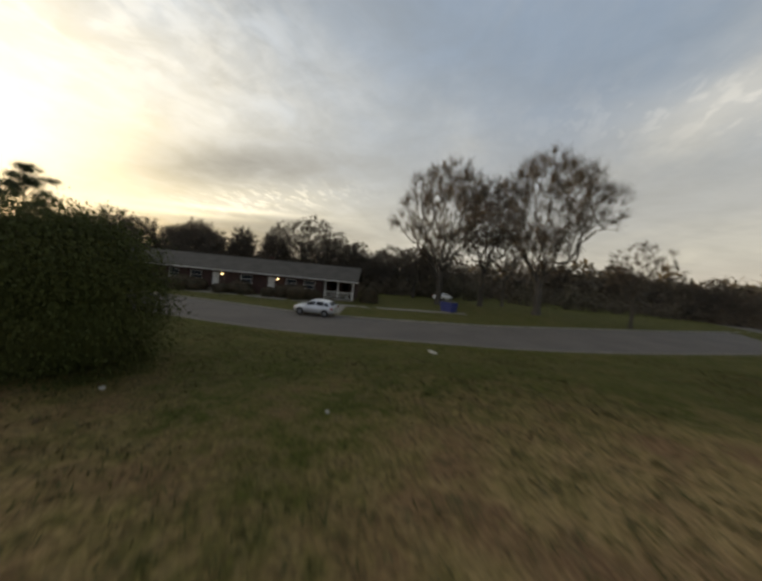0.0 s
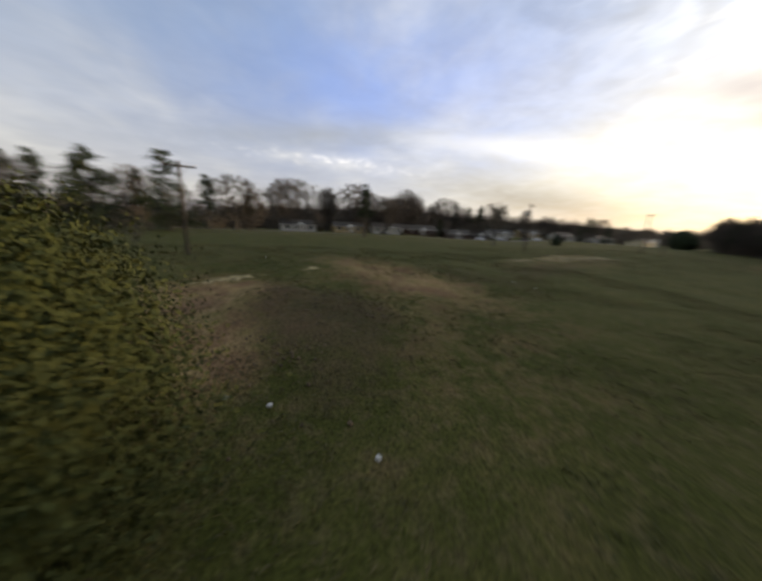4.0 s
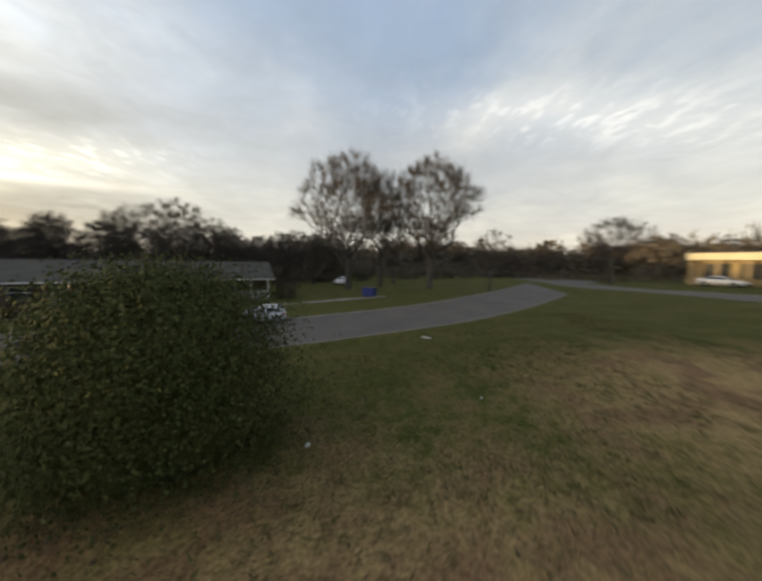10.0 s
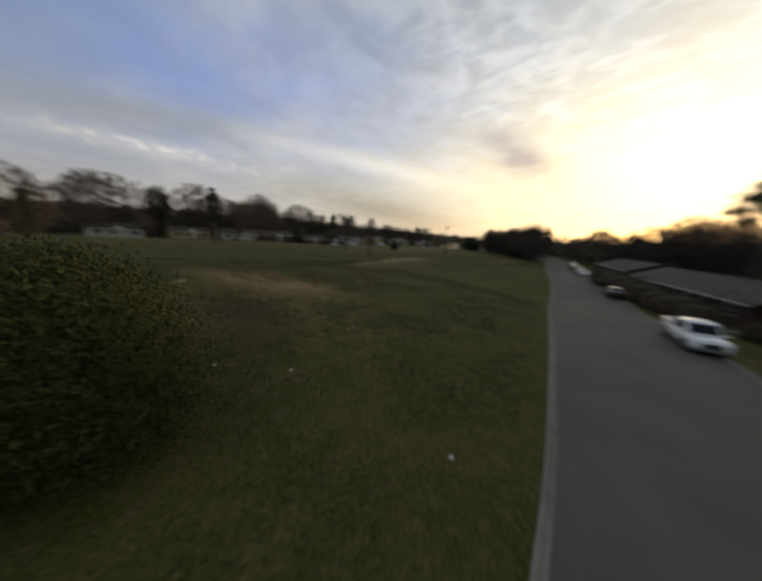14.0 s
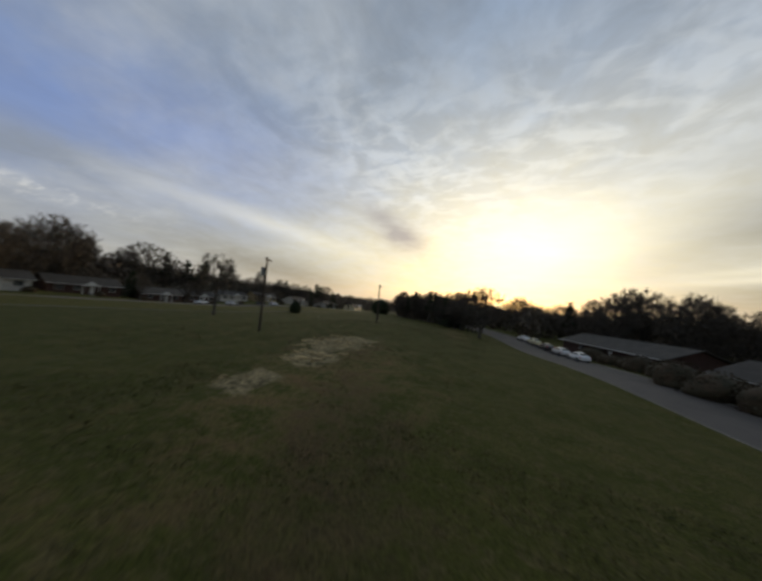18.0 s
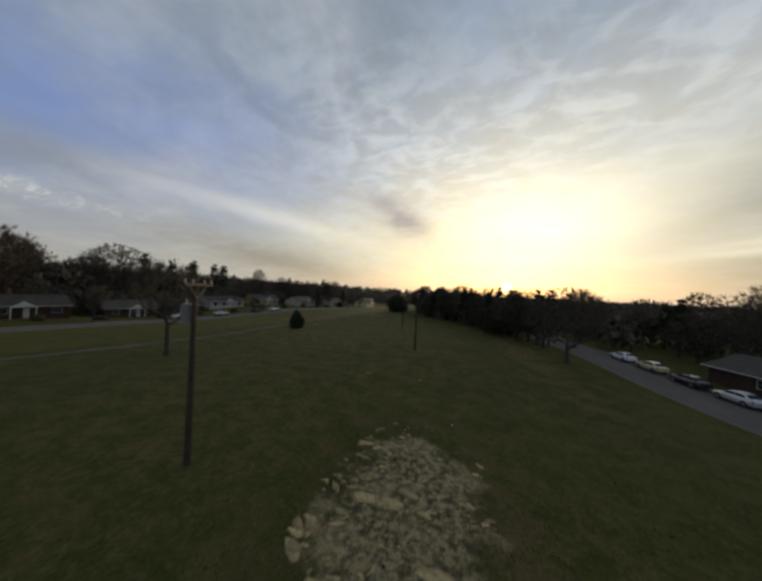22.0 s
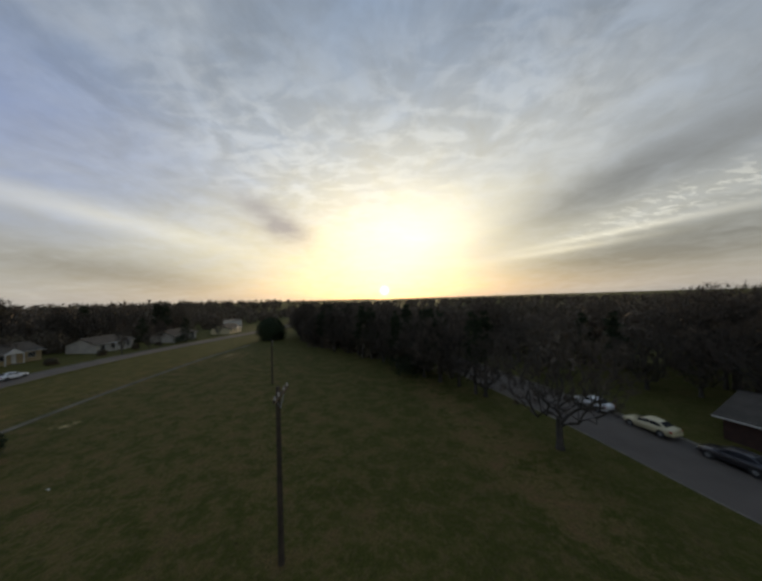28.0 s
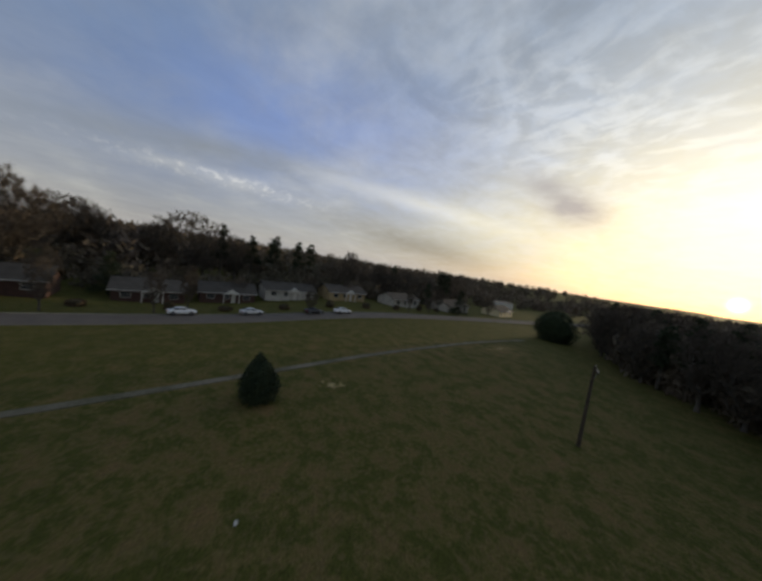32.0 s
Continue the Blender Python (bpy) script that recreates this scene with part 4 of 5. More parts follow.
far_woods("undergrowth", [(edge_x(100 + k * 0.5) + rng.uniform(0.5, 8), 100 + k * 0.5, rng.uniform(4, 8), rng.uniform(3, 5)) for k in range(190) if clear_of_roads(edge_x(100 + k * 0.5) + 4, 100 + k * 0.5)], 6, "dense leafless undergrowth along the ridge", FARTWIG, 0.7)
far_woods("undergrowth", [(48 - 0.42 * k + rng.uniform(-5, 5), -8 + k * 1.05, rng.uniform(3, 6), rng.uniform(3, 5)) for k in range(105)], 7, "dense leafless undergrowth behind the brick houses", FARTWIG, 0.7)
far_woods("undergrowth", [(*south(44 + rng.uniform(-6, 12), -62 + k * 0.6), rng.uniform(3, 6), rng.uniform(3, 5)) for k in range(100)], 10, "dense brown undergrowth behind the tall oaks", FARTWIG, 0.7)
far_woods("undergrowth", [(-148 + rng.uniform(-6, 6), -20 + k * 1.0, rng.uniform(4, 8), rng.uniform(4, 6)) for k in range(230)], 8, "dark undergrowth behind the far houses", FARTWIG, 0.8)
far_woods("undergrowth", [(*south(-92 - 0.3 * k + rng.uniform(-3, 3), -50 + k * 0.9), rng.uniform(3, 6), rng.uniform(3, 5)) for k in range(70)], 9, "dark undergrowth at the southern edge of the field", FARTWIG, 0.6)

far_woods("undergrowth", [(*south(12 + k * 0.62 + rng.uniform(-2, 2), -66 + 0.12 * k + rng.uniform(-3, 3)), rng.uniform(2.2, 4.2), rng.uniform(3, 5)) for k in range(70)], 12, "dense brown brush beside the shops", FARTWIG, 0.6)
wood_row([south(*p) for p in ((24, -66), (36, -62), (48, -50))], [MID, TALL], (0.45, 0.7), jitter=3, each=5)
wood_row([south(*p) for p in ((-50, -88), (-66, -72), (-80, -60))], [MID, BIG, TALL], (0.6, 0.8), jitter=3, each=5)

# shrubs and bushes in the field
leafy("juniper_bush", -11.5, -4.4, 2.22, 2.22, 4.3, 75000, 0.07, LEAF, 31, "large loose olive-green shrub alone in the grass", core=0.70, loose=0.20)
leafy("juniper_bush", *south(-22.9, -25.6), 3.0, 2.9, 4.2, 30000, 0.10, LEAF, 32, "broad olive-green shrub on the dry grass bank", core=0.86, loose=0.10)
leafy("holly_bush", *south(-37.2, -28.2), 3.7, 3.7, 6.3, 12000, 0.24, NEEDLE, 33, "very dark clipped dome-shaped evergreen by the road", core=0.90)
leafy("cedar_tree", -84.6, 88.0, 1.5, 1.5, 4.1, 5000, 0.2, NEEDLE, 34, "small dark round evergreen alone in the field", "tree", lift=0.2, core=0.84, loose=0.09, peak=0.55)
leafy("cedar_tree", -90.3, 169.0, 4.8, 4.8, 8.5, 6000, 0.35, NEEDLE, 35, "dark spreading evergreen at the end of the field", "tree", core=0.85)
put(bare_tree("cherry_tree", 4.2, 4.0, 36, "small twiggy leafless tree in the field", twigs=2500, thick=0.016, limbs=200, slip=0.010, base=0.1), *south(-40.0, -4.5), 0)


# yard trees and shrubs before and between the far houses
for k in range(34):
    yy = -2 + k * 5.8 + rng.uniform(-2, 2)
    xx = rng.choice((-123.5, -126, -141)) + rng.uniform(-1.5, 1.5)
    if rng.random() < 0.55:
        put_copy(rng.choice((MID, TALL, PINE)), xx, yy, rng.uniform(0, 360), (0.5, 0.5, rng.uniform(0.4, 0.7)), "yard tree before the far houses")
for k in range(16):
    leafy("yard_shrub", -127.5 + rng.uniform(-1, 1), 2 + k * 11.5 + rng.uniform(-3, 3), rng.uniform(0.8, 1.4), rng.uniform(0.8, 1.4), rng.uniform(1.0, 1.9), 250, 0.3, HEDGE, 400 + k, "dark shrub in a far front yard", "shrub", core=0.88)


# ---- power poles ----
def power_pole(x, y, height, arm_turn, label, can=True, sag_arm=2.4, lift=None):
    z = gz(x, y) if lift is None else lift
    thing = empty("power_pole", x, y, z, arm_turn)
    part("post", rodded((0, 0, -0.6), (0, 0, height), 0.17, 0.11, 10), POLEWOOD, thing)
    part("crossarm", boxed(-sag_arm / 2, sag_arm / 2, 0.11, 0.22, height - 0.45, height - 0.31, 0.01), POLEWOOD, thing)
    for s in (-1, 1):
        part("brace", rodded((s * sag_arm * 0.3, 0.14, height - 0.44), (0, 0.12, height - 1.1), 0.02, sides=5), STEEL, thing)
    for u in (-0.46, -0.2, 0.2, 0.46):
        bm = rodded((u * sag_arm, 0.165, height - 0.31), (u * sag_arm, 0.165, height - 0.12), 0.05, 0.03, 8)
        part("insulator", bm, CERAMIC, thing)
    if can:
        tank = part("transformer", rodded((0.0, -0.38, height - 2.3), (0, -0.38, height - 1.35), 0.24, sides=14), STEEL, thing, "grey transformer can")
        part("bushing", rodded((0.0, -0.38, height - 1.35), (0, -0.38, height - 1.1), 0.05, 0.03, 8), CERAMIC, tank)
        part("bracket", boxed(-0.06, 0.06, -0.2, -0.05, height - 2.1, height - 1.5), STEEL, thing)
    return tagged(thing, label, "power pole", "power poles")


def wire(a, b, sag=0.9):
    a, b = Vector(a), Vector(b)
    t = Tubes()
    pts = [a.lerp(b, u) - Vector((0, 0, sag * 4 * u * (1 - u))) for u in np.linspace(0, 1, 17)]
    t.tube(pts, [0.012] * 17, 4)
    return tagged(mesh_object("power_line", t.v, t.f, BLACKPLASTIC), "thin sagging overhead power line", "power line", "power lines")


POLES = [(-21.9, -32.4, 8.3, 32, True, None), (-27.8, -58.5, 8.6, 40, True, None), (*south(-16.5, -41.4), 8.8, 70, False, None),
         (-36.6, -9.4, 7.8, 100, False, None), (-54.0, 44.9, 9.3, -62, True, None), (-52.3, 77.2, 8.9, -85, False, None), (-66.6, 111.5, 7.6, -70, False, None)]
for x, y, h, turn, can, lift in POLES:
    power_pole(x, y, h, turn, "weathered wooden power pole with a crossarm" + (" and grey transformer" if can else ""), can, lift=lift)
for i, j in ((0, 1), (0, 2)):
    (x0, y0, h0, *_), (x1, y1, h1, *_) = POLES[i], POLES[j]
    wire((x0, y0, gz(x0, y0) + h0 - 0.12), (x1, y1, gz(x1, y1) + h1 - 0.12))


# ---- cars ----
def loft(rings, close=True):
    """A closed skin through rings of equally many points."""
    bm = bmesh.new()
    made = [[bm.verts.new(p) for p in ring] for ring in rings]
    n = len(made[0])
    for a, b in zip(made, made[1:]):
        for k in range(n):
            bm.faces.new((a[k], a[(k + 1) % n], b[(k + 1) % n], b[k]))
    if close:
        bm.faces.new(made[0][::-1])
        bm.faces.new(made[-1])
    bmesh.ops.recalc_face_normals(bm, faces=bm.faces)
    return bm


def body_ring(x, w, lo, hi):
    half = [(0.86 * w, lo), (0.97 * w, lo + 0.12), (w, lo + 0.4 * (hi - lo)), (0.98 * w, hi - 0.10), (0.90 * w, hi - 0.02), (0.5 * w, hi + 0.015)]
    return [(x, y, z) for y, z in half] + [(x, -y, z) for y, z in reversed(half)]


def cabin_ring(x, wb, wt, zb, zt):
    half = [(wb, zb), (wb * 0.99, zb + 0.05 * (zt - zb)), (wt * 1.02, zt - 0.16 * (zt - zb)), (wt * 0.93, zt - 0.03), (wt * 0.5, zt)]
    return [(x, y, z) for y, z in half] + [(x, -y, z) for y, z in reversed(half)]


def pane(corners, thick=0.012):
    bm = bmesh.new()
    f = bm.faces.new([bm.verts.new(c) for c in corners])
    bm.normal_update()
    got = bmesh.ops.extrude_face_region(bm, geom=[f])
    bmesh.ops.translate(bm, verts=[v for v in got["geom"] if isinstance(v, bmesh.types.BMVert)], vec=f.normal * thick)
    bmesh.ops.recalc_face_normals(bm, faces=bm.faces)
    return bm


def wheel(thing, x, y, r):
    s = 1 if y > 0 else -1
    bm = bmesh.new()
    m = Matrix.Translation((x, y, r)) @ Matrix.Rotation(radians(90), 4, "X")
    bmesh.ops.create_cone(bm, cap_ends=True, segments=22, radius1=r, radius2=r, depth=0.2, matrix=m)
    bmesh.ops.bevel(bm, geom=[e for e in bm.edges if len(e.link_faces) == 2 and max(len(f.verts) for f in e.link_faces) > 4], offset=0.03, segments=2, affect="EDGES")
    tyre = part("tyre", bm, RUBBER, thing)
    bm = bmesh.new()
    bmesh.ops.create_cone(bm, cap_ends=True, segments=18, radius1=r * 0.62, radius2=r * 0.55, depth=0.03, matrix=Matrix.Translation((x, y + s * 0.105, r)) @ Matrix.Rotation(radians(-90 * s), 4, "X"))
    for k in range(5):
        a = k * 1.2566
        rod(bm, (x, y + s * 0.122, r), (x + math.cos(a) * r * 0.55, y + s * 0.118, r + math.sin(a) * r * 0.55), 0.035, 0.028, 6)
    part("rim", bm, STEEL, tyre)


def car(name, x, y, turn, paint, label, kind="sedan", z=None):
    thing = empty(name, x, y, street_level(x, y) if z is None else z, turn)
    if kind == "pickup":
        L, W, hood, belt, top = 5.5, 0.96, 1.05, 1.12, 1.82
        shape = [(-2.72, .86, .55, .95), (-2.6, .93, .42, 1.05), (-1.9, .95, .34, 1.08), (-0.4, .96, .32, 1.10), (0.9, .96, .32, 1.10), (1.5, .95, .34, 1.06), (2.45, .92, .36, 1.0), (2.7, .84, .42, .88)]
        cabin = [(-0.75, .88, .80, 1.08, 1.14), (-0.62, .88, .76, 1.08, 1.72), (-0.35, .88, .76, 1.08, top), (0.55, .88, .76, 1.08, top), (0.85, .88, .76, 1.08, 1.74), (1.45, .86, .80, 1.06, 1.10)]
        wheels, r = (-1.65, 1.75), 0.38
    else:
        if kind == "sedan":
            top = 1.45
            shape = [(-2.28, .74, .46, .86), (-2.16, .84, .32, .99), (-1.6, .89, .26, 1.01), (-0.5, .90, .24, .98), (0.7, .90, .24, .96), (1.3, .89, .26, .93), (1.9, .84, .28, .84), (2.2, .72, .34, .72), (2.28, .60, .40, .64)]
            cabin = [(-1.78, .76, .66, .97, 1.01), (-1.12, .80, .60, .97, top - .10), (-0.65, .82, .61, .97, top - .02), (-0.15, .82, .62, .96, top), (0.25, .82, .62, .95, top - .05), (1.2, .78, .66, .93, .96)]
        else:
            top = 1.56
            shape = [(-2.02, .78, .48, .90), (-1.92, .86, .34, 1.04), (-1.5, .90, .28, 1.05), (-0.5, .91, .26, 1.02), (0.6, .91, .26, 1.00), (1.25, .90, .28, .98), (1.8, .85, .30, .90), (2.05, .76, .34, .78), (2.14, .62, .40, .68)]
            cabin = [(-1.95, .80, .70, 1.0, 1.05), (-1.55, .83, .66, 1.0, top - .16), (-1.0, .84, .65, 1.0, top - .03), (-0.3, .84, .65, 1.0, top), (0.2, .84, .65, .99, top - .05), (1.15, .80, .68, .97, 1.0)]
        wheels, r = ((-1.36, 1.38) if kind == "sedan" else (-1.28, 1.30)), 0.33
    bm = loft([body_ring(*s) for s in shape])
    body = part("body", bm, paint, thing)
    body.data.shade_smooth()
    bm = loft([cabin_ring(*s) for s in cabin])
    roof = part("cabin", bm, paint, thing)
    c = cabin
    # side windows set in the cabin's flanks
    def flank(i, j, u0, u1, s, lo=0.16, hi=0.80):
        def at(q, h):
            k = 0
            while k < len(c) - 2 and q > c[k + 1][0]:
                k += 1
            a, b = c[k], c[k + 1]
            f = (q - a[0]) / (b[0] - a[0])
            wb, wt, zb, zt = (a[n] + (b[n] - a[n]) * f for n in (1, 2, 3, 4))
            yy = wb * 0.99 + (wt * 1.02 - wb * 0.99) * (h - 0.05) / 0.79
            return (q, s * (yy + 0.012), zb + (zt - zb) * h)
        return pane([at(u0, lo), at(u1, lo), at(u1 - (0.28 if u1 > 0.6 else 0.03), hi), at(u0 + (0.25 if u0 < -1.2 else 0.03), hi)][::s])
    spans = ((-0.5, 0.12), (0.2, 1.0)) if kind == "pickup" else (((-1.42, -0.42), (-0.36, 0.82)) if kind == "sedan" else ((-1.68, -1.20), (-1.12, -0.30), (-0.22, 0.80)))
    for s in (1, -1):
        for u0, u1 in spans:
            part("side_window", flank(0, 0, u0, u1, s), CARGLASS, thing)
    def slope(i, j, f0, f1, back):
        a, b = c[i], c[j]
        def at(f, s):
            xx = a[0] + (b[0] - a[0]) * f
            wb, wt, zt = a[2] + (b[2] - a[2]) * f, 0, a[4] + (b[4] - a[4]) * f
            return (xx + (-0.015 if back else 0.015), s * wb * 0.86, zt + 0.012)
        q = [at(f0, -1), at(f0, 1), at(f1, 1), at(f1, -1)]
        return pane(q if back else q[::-1])
    n = len(c)
    part("windshield", slope(n - 2, n - 1, 0.12, 0.92, False), CARGLASS, thing)
    part("rear_window", slope(0, 1, 0.15, 0.92, True), CARGLASS, thing)
    for wx in wheels:
        for s in (1, -1):
            wheel(thing, wx, s * (shape[3][1] - 0.10), r)
            arch = bmesh.new()
            bmesh.ops.create_cone(arch, cap_ends=True, segments=20, radius1=r * 1.16, radius2=r * 1.16, depth=0.06, matrix=Matrix.Translation((wx, s * (shape[3][1] - 0.022), r + 0.02)) @ Matrix.Rotation(radians(90), 4, "X"))
            part("wheel_arch", arch, BLACKPLASTIC, thing)
    nose, rear = shape[-2], shape[1]
    for s in (1, -1):
        part("headlight", boxed(nose[0] - 0.18, nose[0] + 0.02, s * nose[1] * 0.98, s * nose[1] * 0.5, nose[3] - 0.20, nose[3] - 0.06, 0.02), LENS_CLEAR, thing)
        part("tail_light", boxed(rear[0] - 0.10, rear[0] + 0.10, s * rear[1] * 1.01, s * rear[1] * 0.62, rear[3] - 0.28, rear[3] - 0.10, 0.02), LENS_RED, thing)
        part("mirror", boxed(c[-2][0] + 0.3, c[-2][0] + 0.5, s * (c[-2][1] + 0.05), s * (c[-2][1] + 0.2), c[-2][3] + 0.02, c[-2][3] + 0.14, 0.03), paint, thing)
    part("front_bumper", boxed(shape[-1][0] - 0.28, shape[-1][0] + 0.05, -shape[-1][1] * 1.05, shape[-1][1] * 1.05, shape[-1][2] - 0.08, shape[-1][2] + 0.10, 0.04), BLACKPLASTIC if kind != "pickup" else STEEL, thing)
    part("grille", boxed(shape[-1][0] - 0.05, shape[-1][0] + 0.025, -0.42, 0.42, shape[-1][2] + 0.11, shape[-1][3] - 0.05, 0.01), BLACKPLASTIC, thing)
    part("rear_bumper", boxed(shape[0][0] - 0.05, shape[0][0] + 0.2, -shape[0][1], shape[0][1], shape[0][2] - 0.10, shape[0][2] + 0.1, 0.04), paint if kind != "pickup" else STEEL, thing)
    if kind == "pickup":
        bed = bmesh.new()
        box(bed, -2.68, -0.80, 0.78, 0.95, 1.0, 1.32, 0.02)
        box(bed, -2.68, -0.80, -0.95, -0.78, 1.0, 1.32, 0.02)
        box(bed, -2.74, -2.62, -0.93, 0.93, 0.72, 1.32, 0.02)
        part("bed_wall", bed, paint, thing)
        part("bed_floor", boxed(-2.6, -0.8, -0.78, 0.78, 1.085, 1.11), BLACKPLASTIC, thing)
    return tagged(thing, label, "car" if kind != "pickup" else "pickup truck", "parked cars")


def street_level(x, y):
    best = None
    for (line, half), level in zip(LINES, LEVELS):
        d, i = nearest(np.array([x]), np.array([y]), line)
        if d[0] < half + 0.5 and (best is None or d[0] < best[0]):
            best = (d[0], level[i[0]] + 0.045)
    return best[1] if best else gz(x, y) + 0.02


def along(y, off):
    """A place on the street at y, off metres to the right of its centre, and the street's heading."""
    line = LINES[0][0]
    i = int(np.argmin(np.abs(line[:, 1] - y)))
    t = line[min(i + 1, len(line) - 1)] - line[max(i - 1, 0)]
    t = t / np.linalg.norm(t)
    return line[i, 0] + t[1] * off, line[i, 1] - t[0] * off, math.degrees(math.atan2(t[1], t[0]))


x, y, a = 5.35, -2.05, along(-2.05, 3.9)[2]
hatch = car("hatchback_car", x, y, a, SILVER, "silver-white hatchback parked half on the kerb before the brick house", "hatch", -1.0)
hatch.matrix_basis = pose(x, y, street_level(3.0, y) + 0.07, -3.5, 0, a) @ Matrix.Diagonal((0.87, 0.92, 0.88, 1))
x, y, a = along(21.8, 3.5)
car("pickup_truck", x, y, a + 180, WHITEPAINT, "white pickup truck parked at the kerb facing traffic", "pickup").scale = (0.92, 0.92, 0.92)
x, y, a = along(45.0, 3.2)
car("sedan_car", x, y, a, DARKPAINT, "dark sedan parked at the kerb further along")
for yy, paint, what in ((74.5, WHITEPAINT, "white sedan parked in the row along the kerb"), (80.5, SILVER, "silver sedan parked in the row along the kerb"), (86, DARKPAINT, "dark sedan parked in the row along the kerb"), (92.5, BEIGEPAINT, "beige sedan parked in the row along the kerb"), (99, WHITEPAINT, "white sedan at the end of the parked row")):
    x, y, a = along(yy, 3.1)
    car("sedan_car", x, y, a, paint, what)
car("sedan_car", *south(32.3, -13.1), -22, WHITEPAINT, "white sedan parked beyond the oaks")
car("sedan_car", *south(1.0, -52.5), 190, SILVER, "silver sedan beside the cream building")
car("pickup_truck", *south(-33.5, -54.5), 45, WHITEPAINT, "small white pickup on the cross road", "pickup")
car("sedan_car", *south(-24.0, -74.0), 5, WHITEPAINT, "white sedan before the red-roofed shops")
car("sedan_car", *south(-43.0, -73.0), 20, DARKPAINT, "dark sedan before the pale shop")
for yy, paint in ((84, WHITEPAINT), (96, SILVER), (110, DARKPAINT), (118, WHITEPAINT)):
    car("sedan_car", -121.5, yy, 92, paint, "pale sedan parked before the far houses" if paint != DARKPAINT else "dark sedan parked before the far houses")


# ---- buildings ----
def wall_with_holes(u0, u1, z0, z1, holes, thick, bm, place):
    """A straight wall from u0 to u1 with rectangular openings (a, b, lo, hi); place turns (u, depth, z) into the house's axes."""
    def block(a, b, lo, hi):
        if b - a < 0.01 or hi - lo < 0.01:
            return
        p, q = place(a, 0, lo), place(b, thick, hi)
        box(bm, min(p[0], q[0]), max(p[0], q[0]), min(p[1], q[1]), max(p[1], q[1]), lo, hi)
    last = u0
    for a, b, lo, hi in sorted(holes):
        block(last, a, z0, z1)
        block(a, b, z0, lo)
        block(a, b, hi, z1)
        last = b
    block(last, u1, z0, z1)


def ranch_house(name, x, y, z, turn, length, depth, wall, rise, mt, roof_mt, label, windows, doors=(), porch=None, lamps=(), chimney=None, back_windows=True):
    """A long low gabled house: +x runs along its front, the front faces -y."""
    thing = empty(name, x, y, z, turn)
    bm = bmesh.new()
    holes = [(a, a + w, lo, hi) for a, w, lo, hi in windows] + [(a, a + w, 0.0, hi) for a, w, hi in doors]
    start = porch[1] if porch else 0.0
    wall_with_holes(start, length, -0.5, wall, [h for h in holes if h[0] >= start], 0.25, bm, lambda u, d, zz: (u, d))
    if porch:
        wall_with_holes(0, start, -0.5, wall, [(0.8, 1.7, 0.0, 2.05), (2.2, 3.4, 0.9, 2.0)], 0.25, bm, lambda u, d, zz: (u, d + 2.0))
        box(bm, start - 0.25, start, 0.25, 2.0, -0.5, wall)
    box(bm, 0, length, depth - 0.25, depth, -0.5, wall)
    box(bm, 0, 0.25, (2.25 if porch else 0.25), depth - 0.25, -0.5, wall)
    box(bm, length - 0.25, length, 0.25, depth - 0.25, -0.5, wall)
    for u in (0.0, length - 0.2):
        vs = [bm.verts.new(p) for p in ((u, 0.02, wall), (u, depth - 0.02, wall), (u, depth / 2, wall + rise - 0.06), (u + 0.2, 0.02, wall), (u + 0.2, depth - 0.02, wall), (u + 0.2, depth / 2, wall + rise - 0.06))]
        for f in ((0, 1, 2), (5, 4, 3), (0, 3, 4, 1), (1, 4, 5, 2), (2, 5, 3, 0)):
            bm.faces.new([vs[i] for i in f])
    part("wall", bm, mt, thing)
    over = 0.55
    for s in (0, 1):
        e0, e1 = (-over, depth / 2) if s == 0 else (depth + over, depth / 2)
        drop = wall - rise * over / (depth / 2)
        bm = bmesh.new()
        ring = lambda u: [(u, e0, drop), (u, e1, wall + rise), (u, e1, wall + rise + 0.14), (u, e0, drop + 0.14)]
        a, b = [bm.verts.new(p) for p in ring(-over)], [bm.verts.new(p) for p in ring(length + over)]
        for k in range(4):
            bm.faces.new((a[k], a[(k + 1) % 4], b[(k + 1) % 4], b[k]))
        bm.faces.new(a[::-1]), bm.faces.new(b)
        bmesh.ops.recalc_face_normals(bm, faces=bm.faces)
        slope = part("roof", bm, roof_mt, thing)
        part("gutter", boxed(-over, length + over, e0 - 0.09 if s == 0 else e0 + 0.003, e0 - 0.003 if s == 0 else e0 + 0.09, drop + 0.0, drop + 0.12, 0.02), TRIM, slope, "white gutter and fascia")
    part("ridge_cap", boxed(-over, length + over, depth / 2 - 0.14, depth / 2 + 0.14, wall + rise + 0.10, wall + rise + 0.18, 0.03), roof_mt, thing)
    part("ceiling", boxed(0.25, length - 0.25, (2.3 if porch else 0.25), depth - 0.25, wall - 0.06, wall - 0.01), TRIM, thing)
    if porch:
        part("porch_slab", boxed(0, start, 0.0, 2.0, -0.45, 0.02), CONCRETE, thing)
        for u in (0.12, start / 2, start - 0.4):
            part("porch_post", boxed(u - 0.09, u + 0.09, 0.08, 0.26, 0.02, wall - 0.02, 0.015), TRIM, thing, "white porch post")
        rail = part("porch_rail", boxed(0.2, start - 0.4, 0.12, 0.19, 0.85, 0.93), TRIM, thing, "white porch railing")
        for k in range(int((start - 0.6) / 0.16)):
            part("baluster", boxed(0.25 + k * 0.16, 0.29 + k * 0.16, 0.135, 0.175, 0.08, 0.85), TRIM, rail)
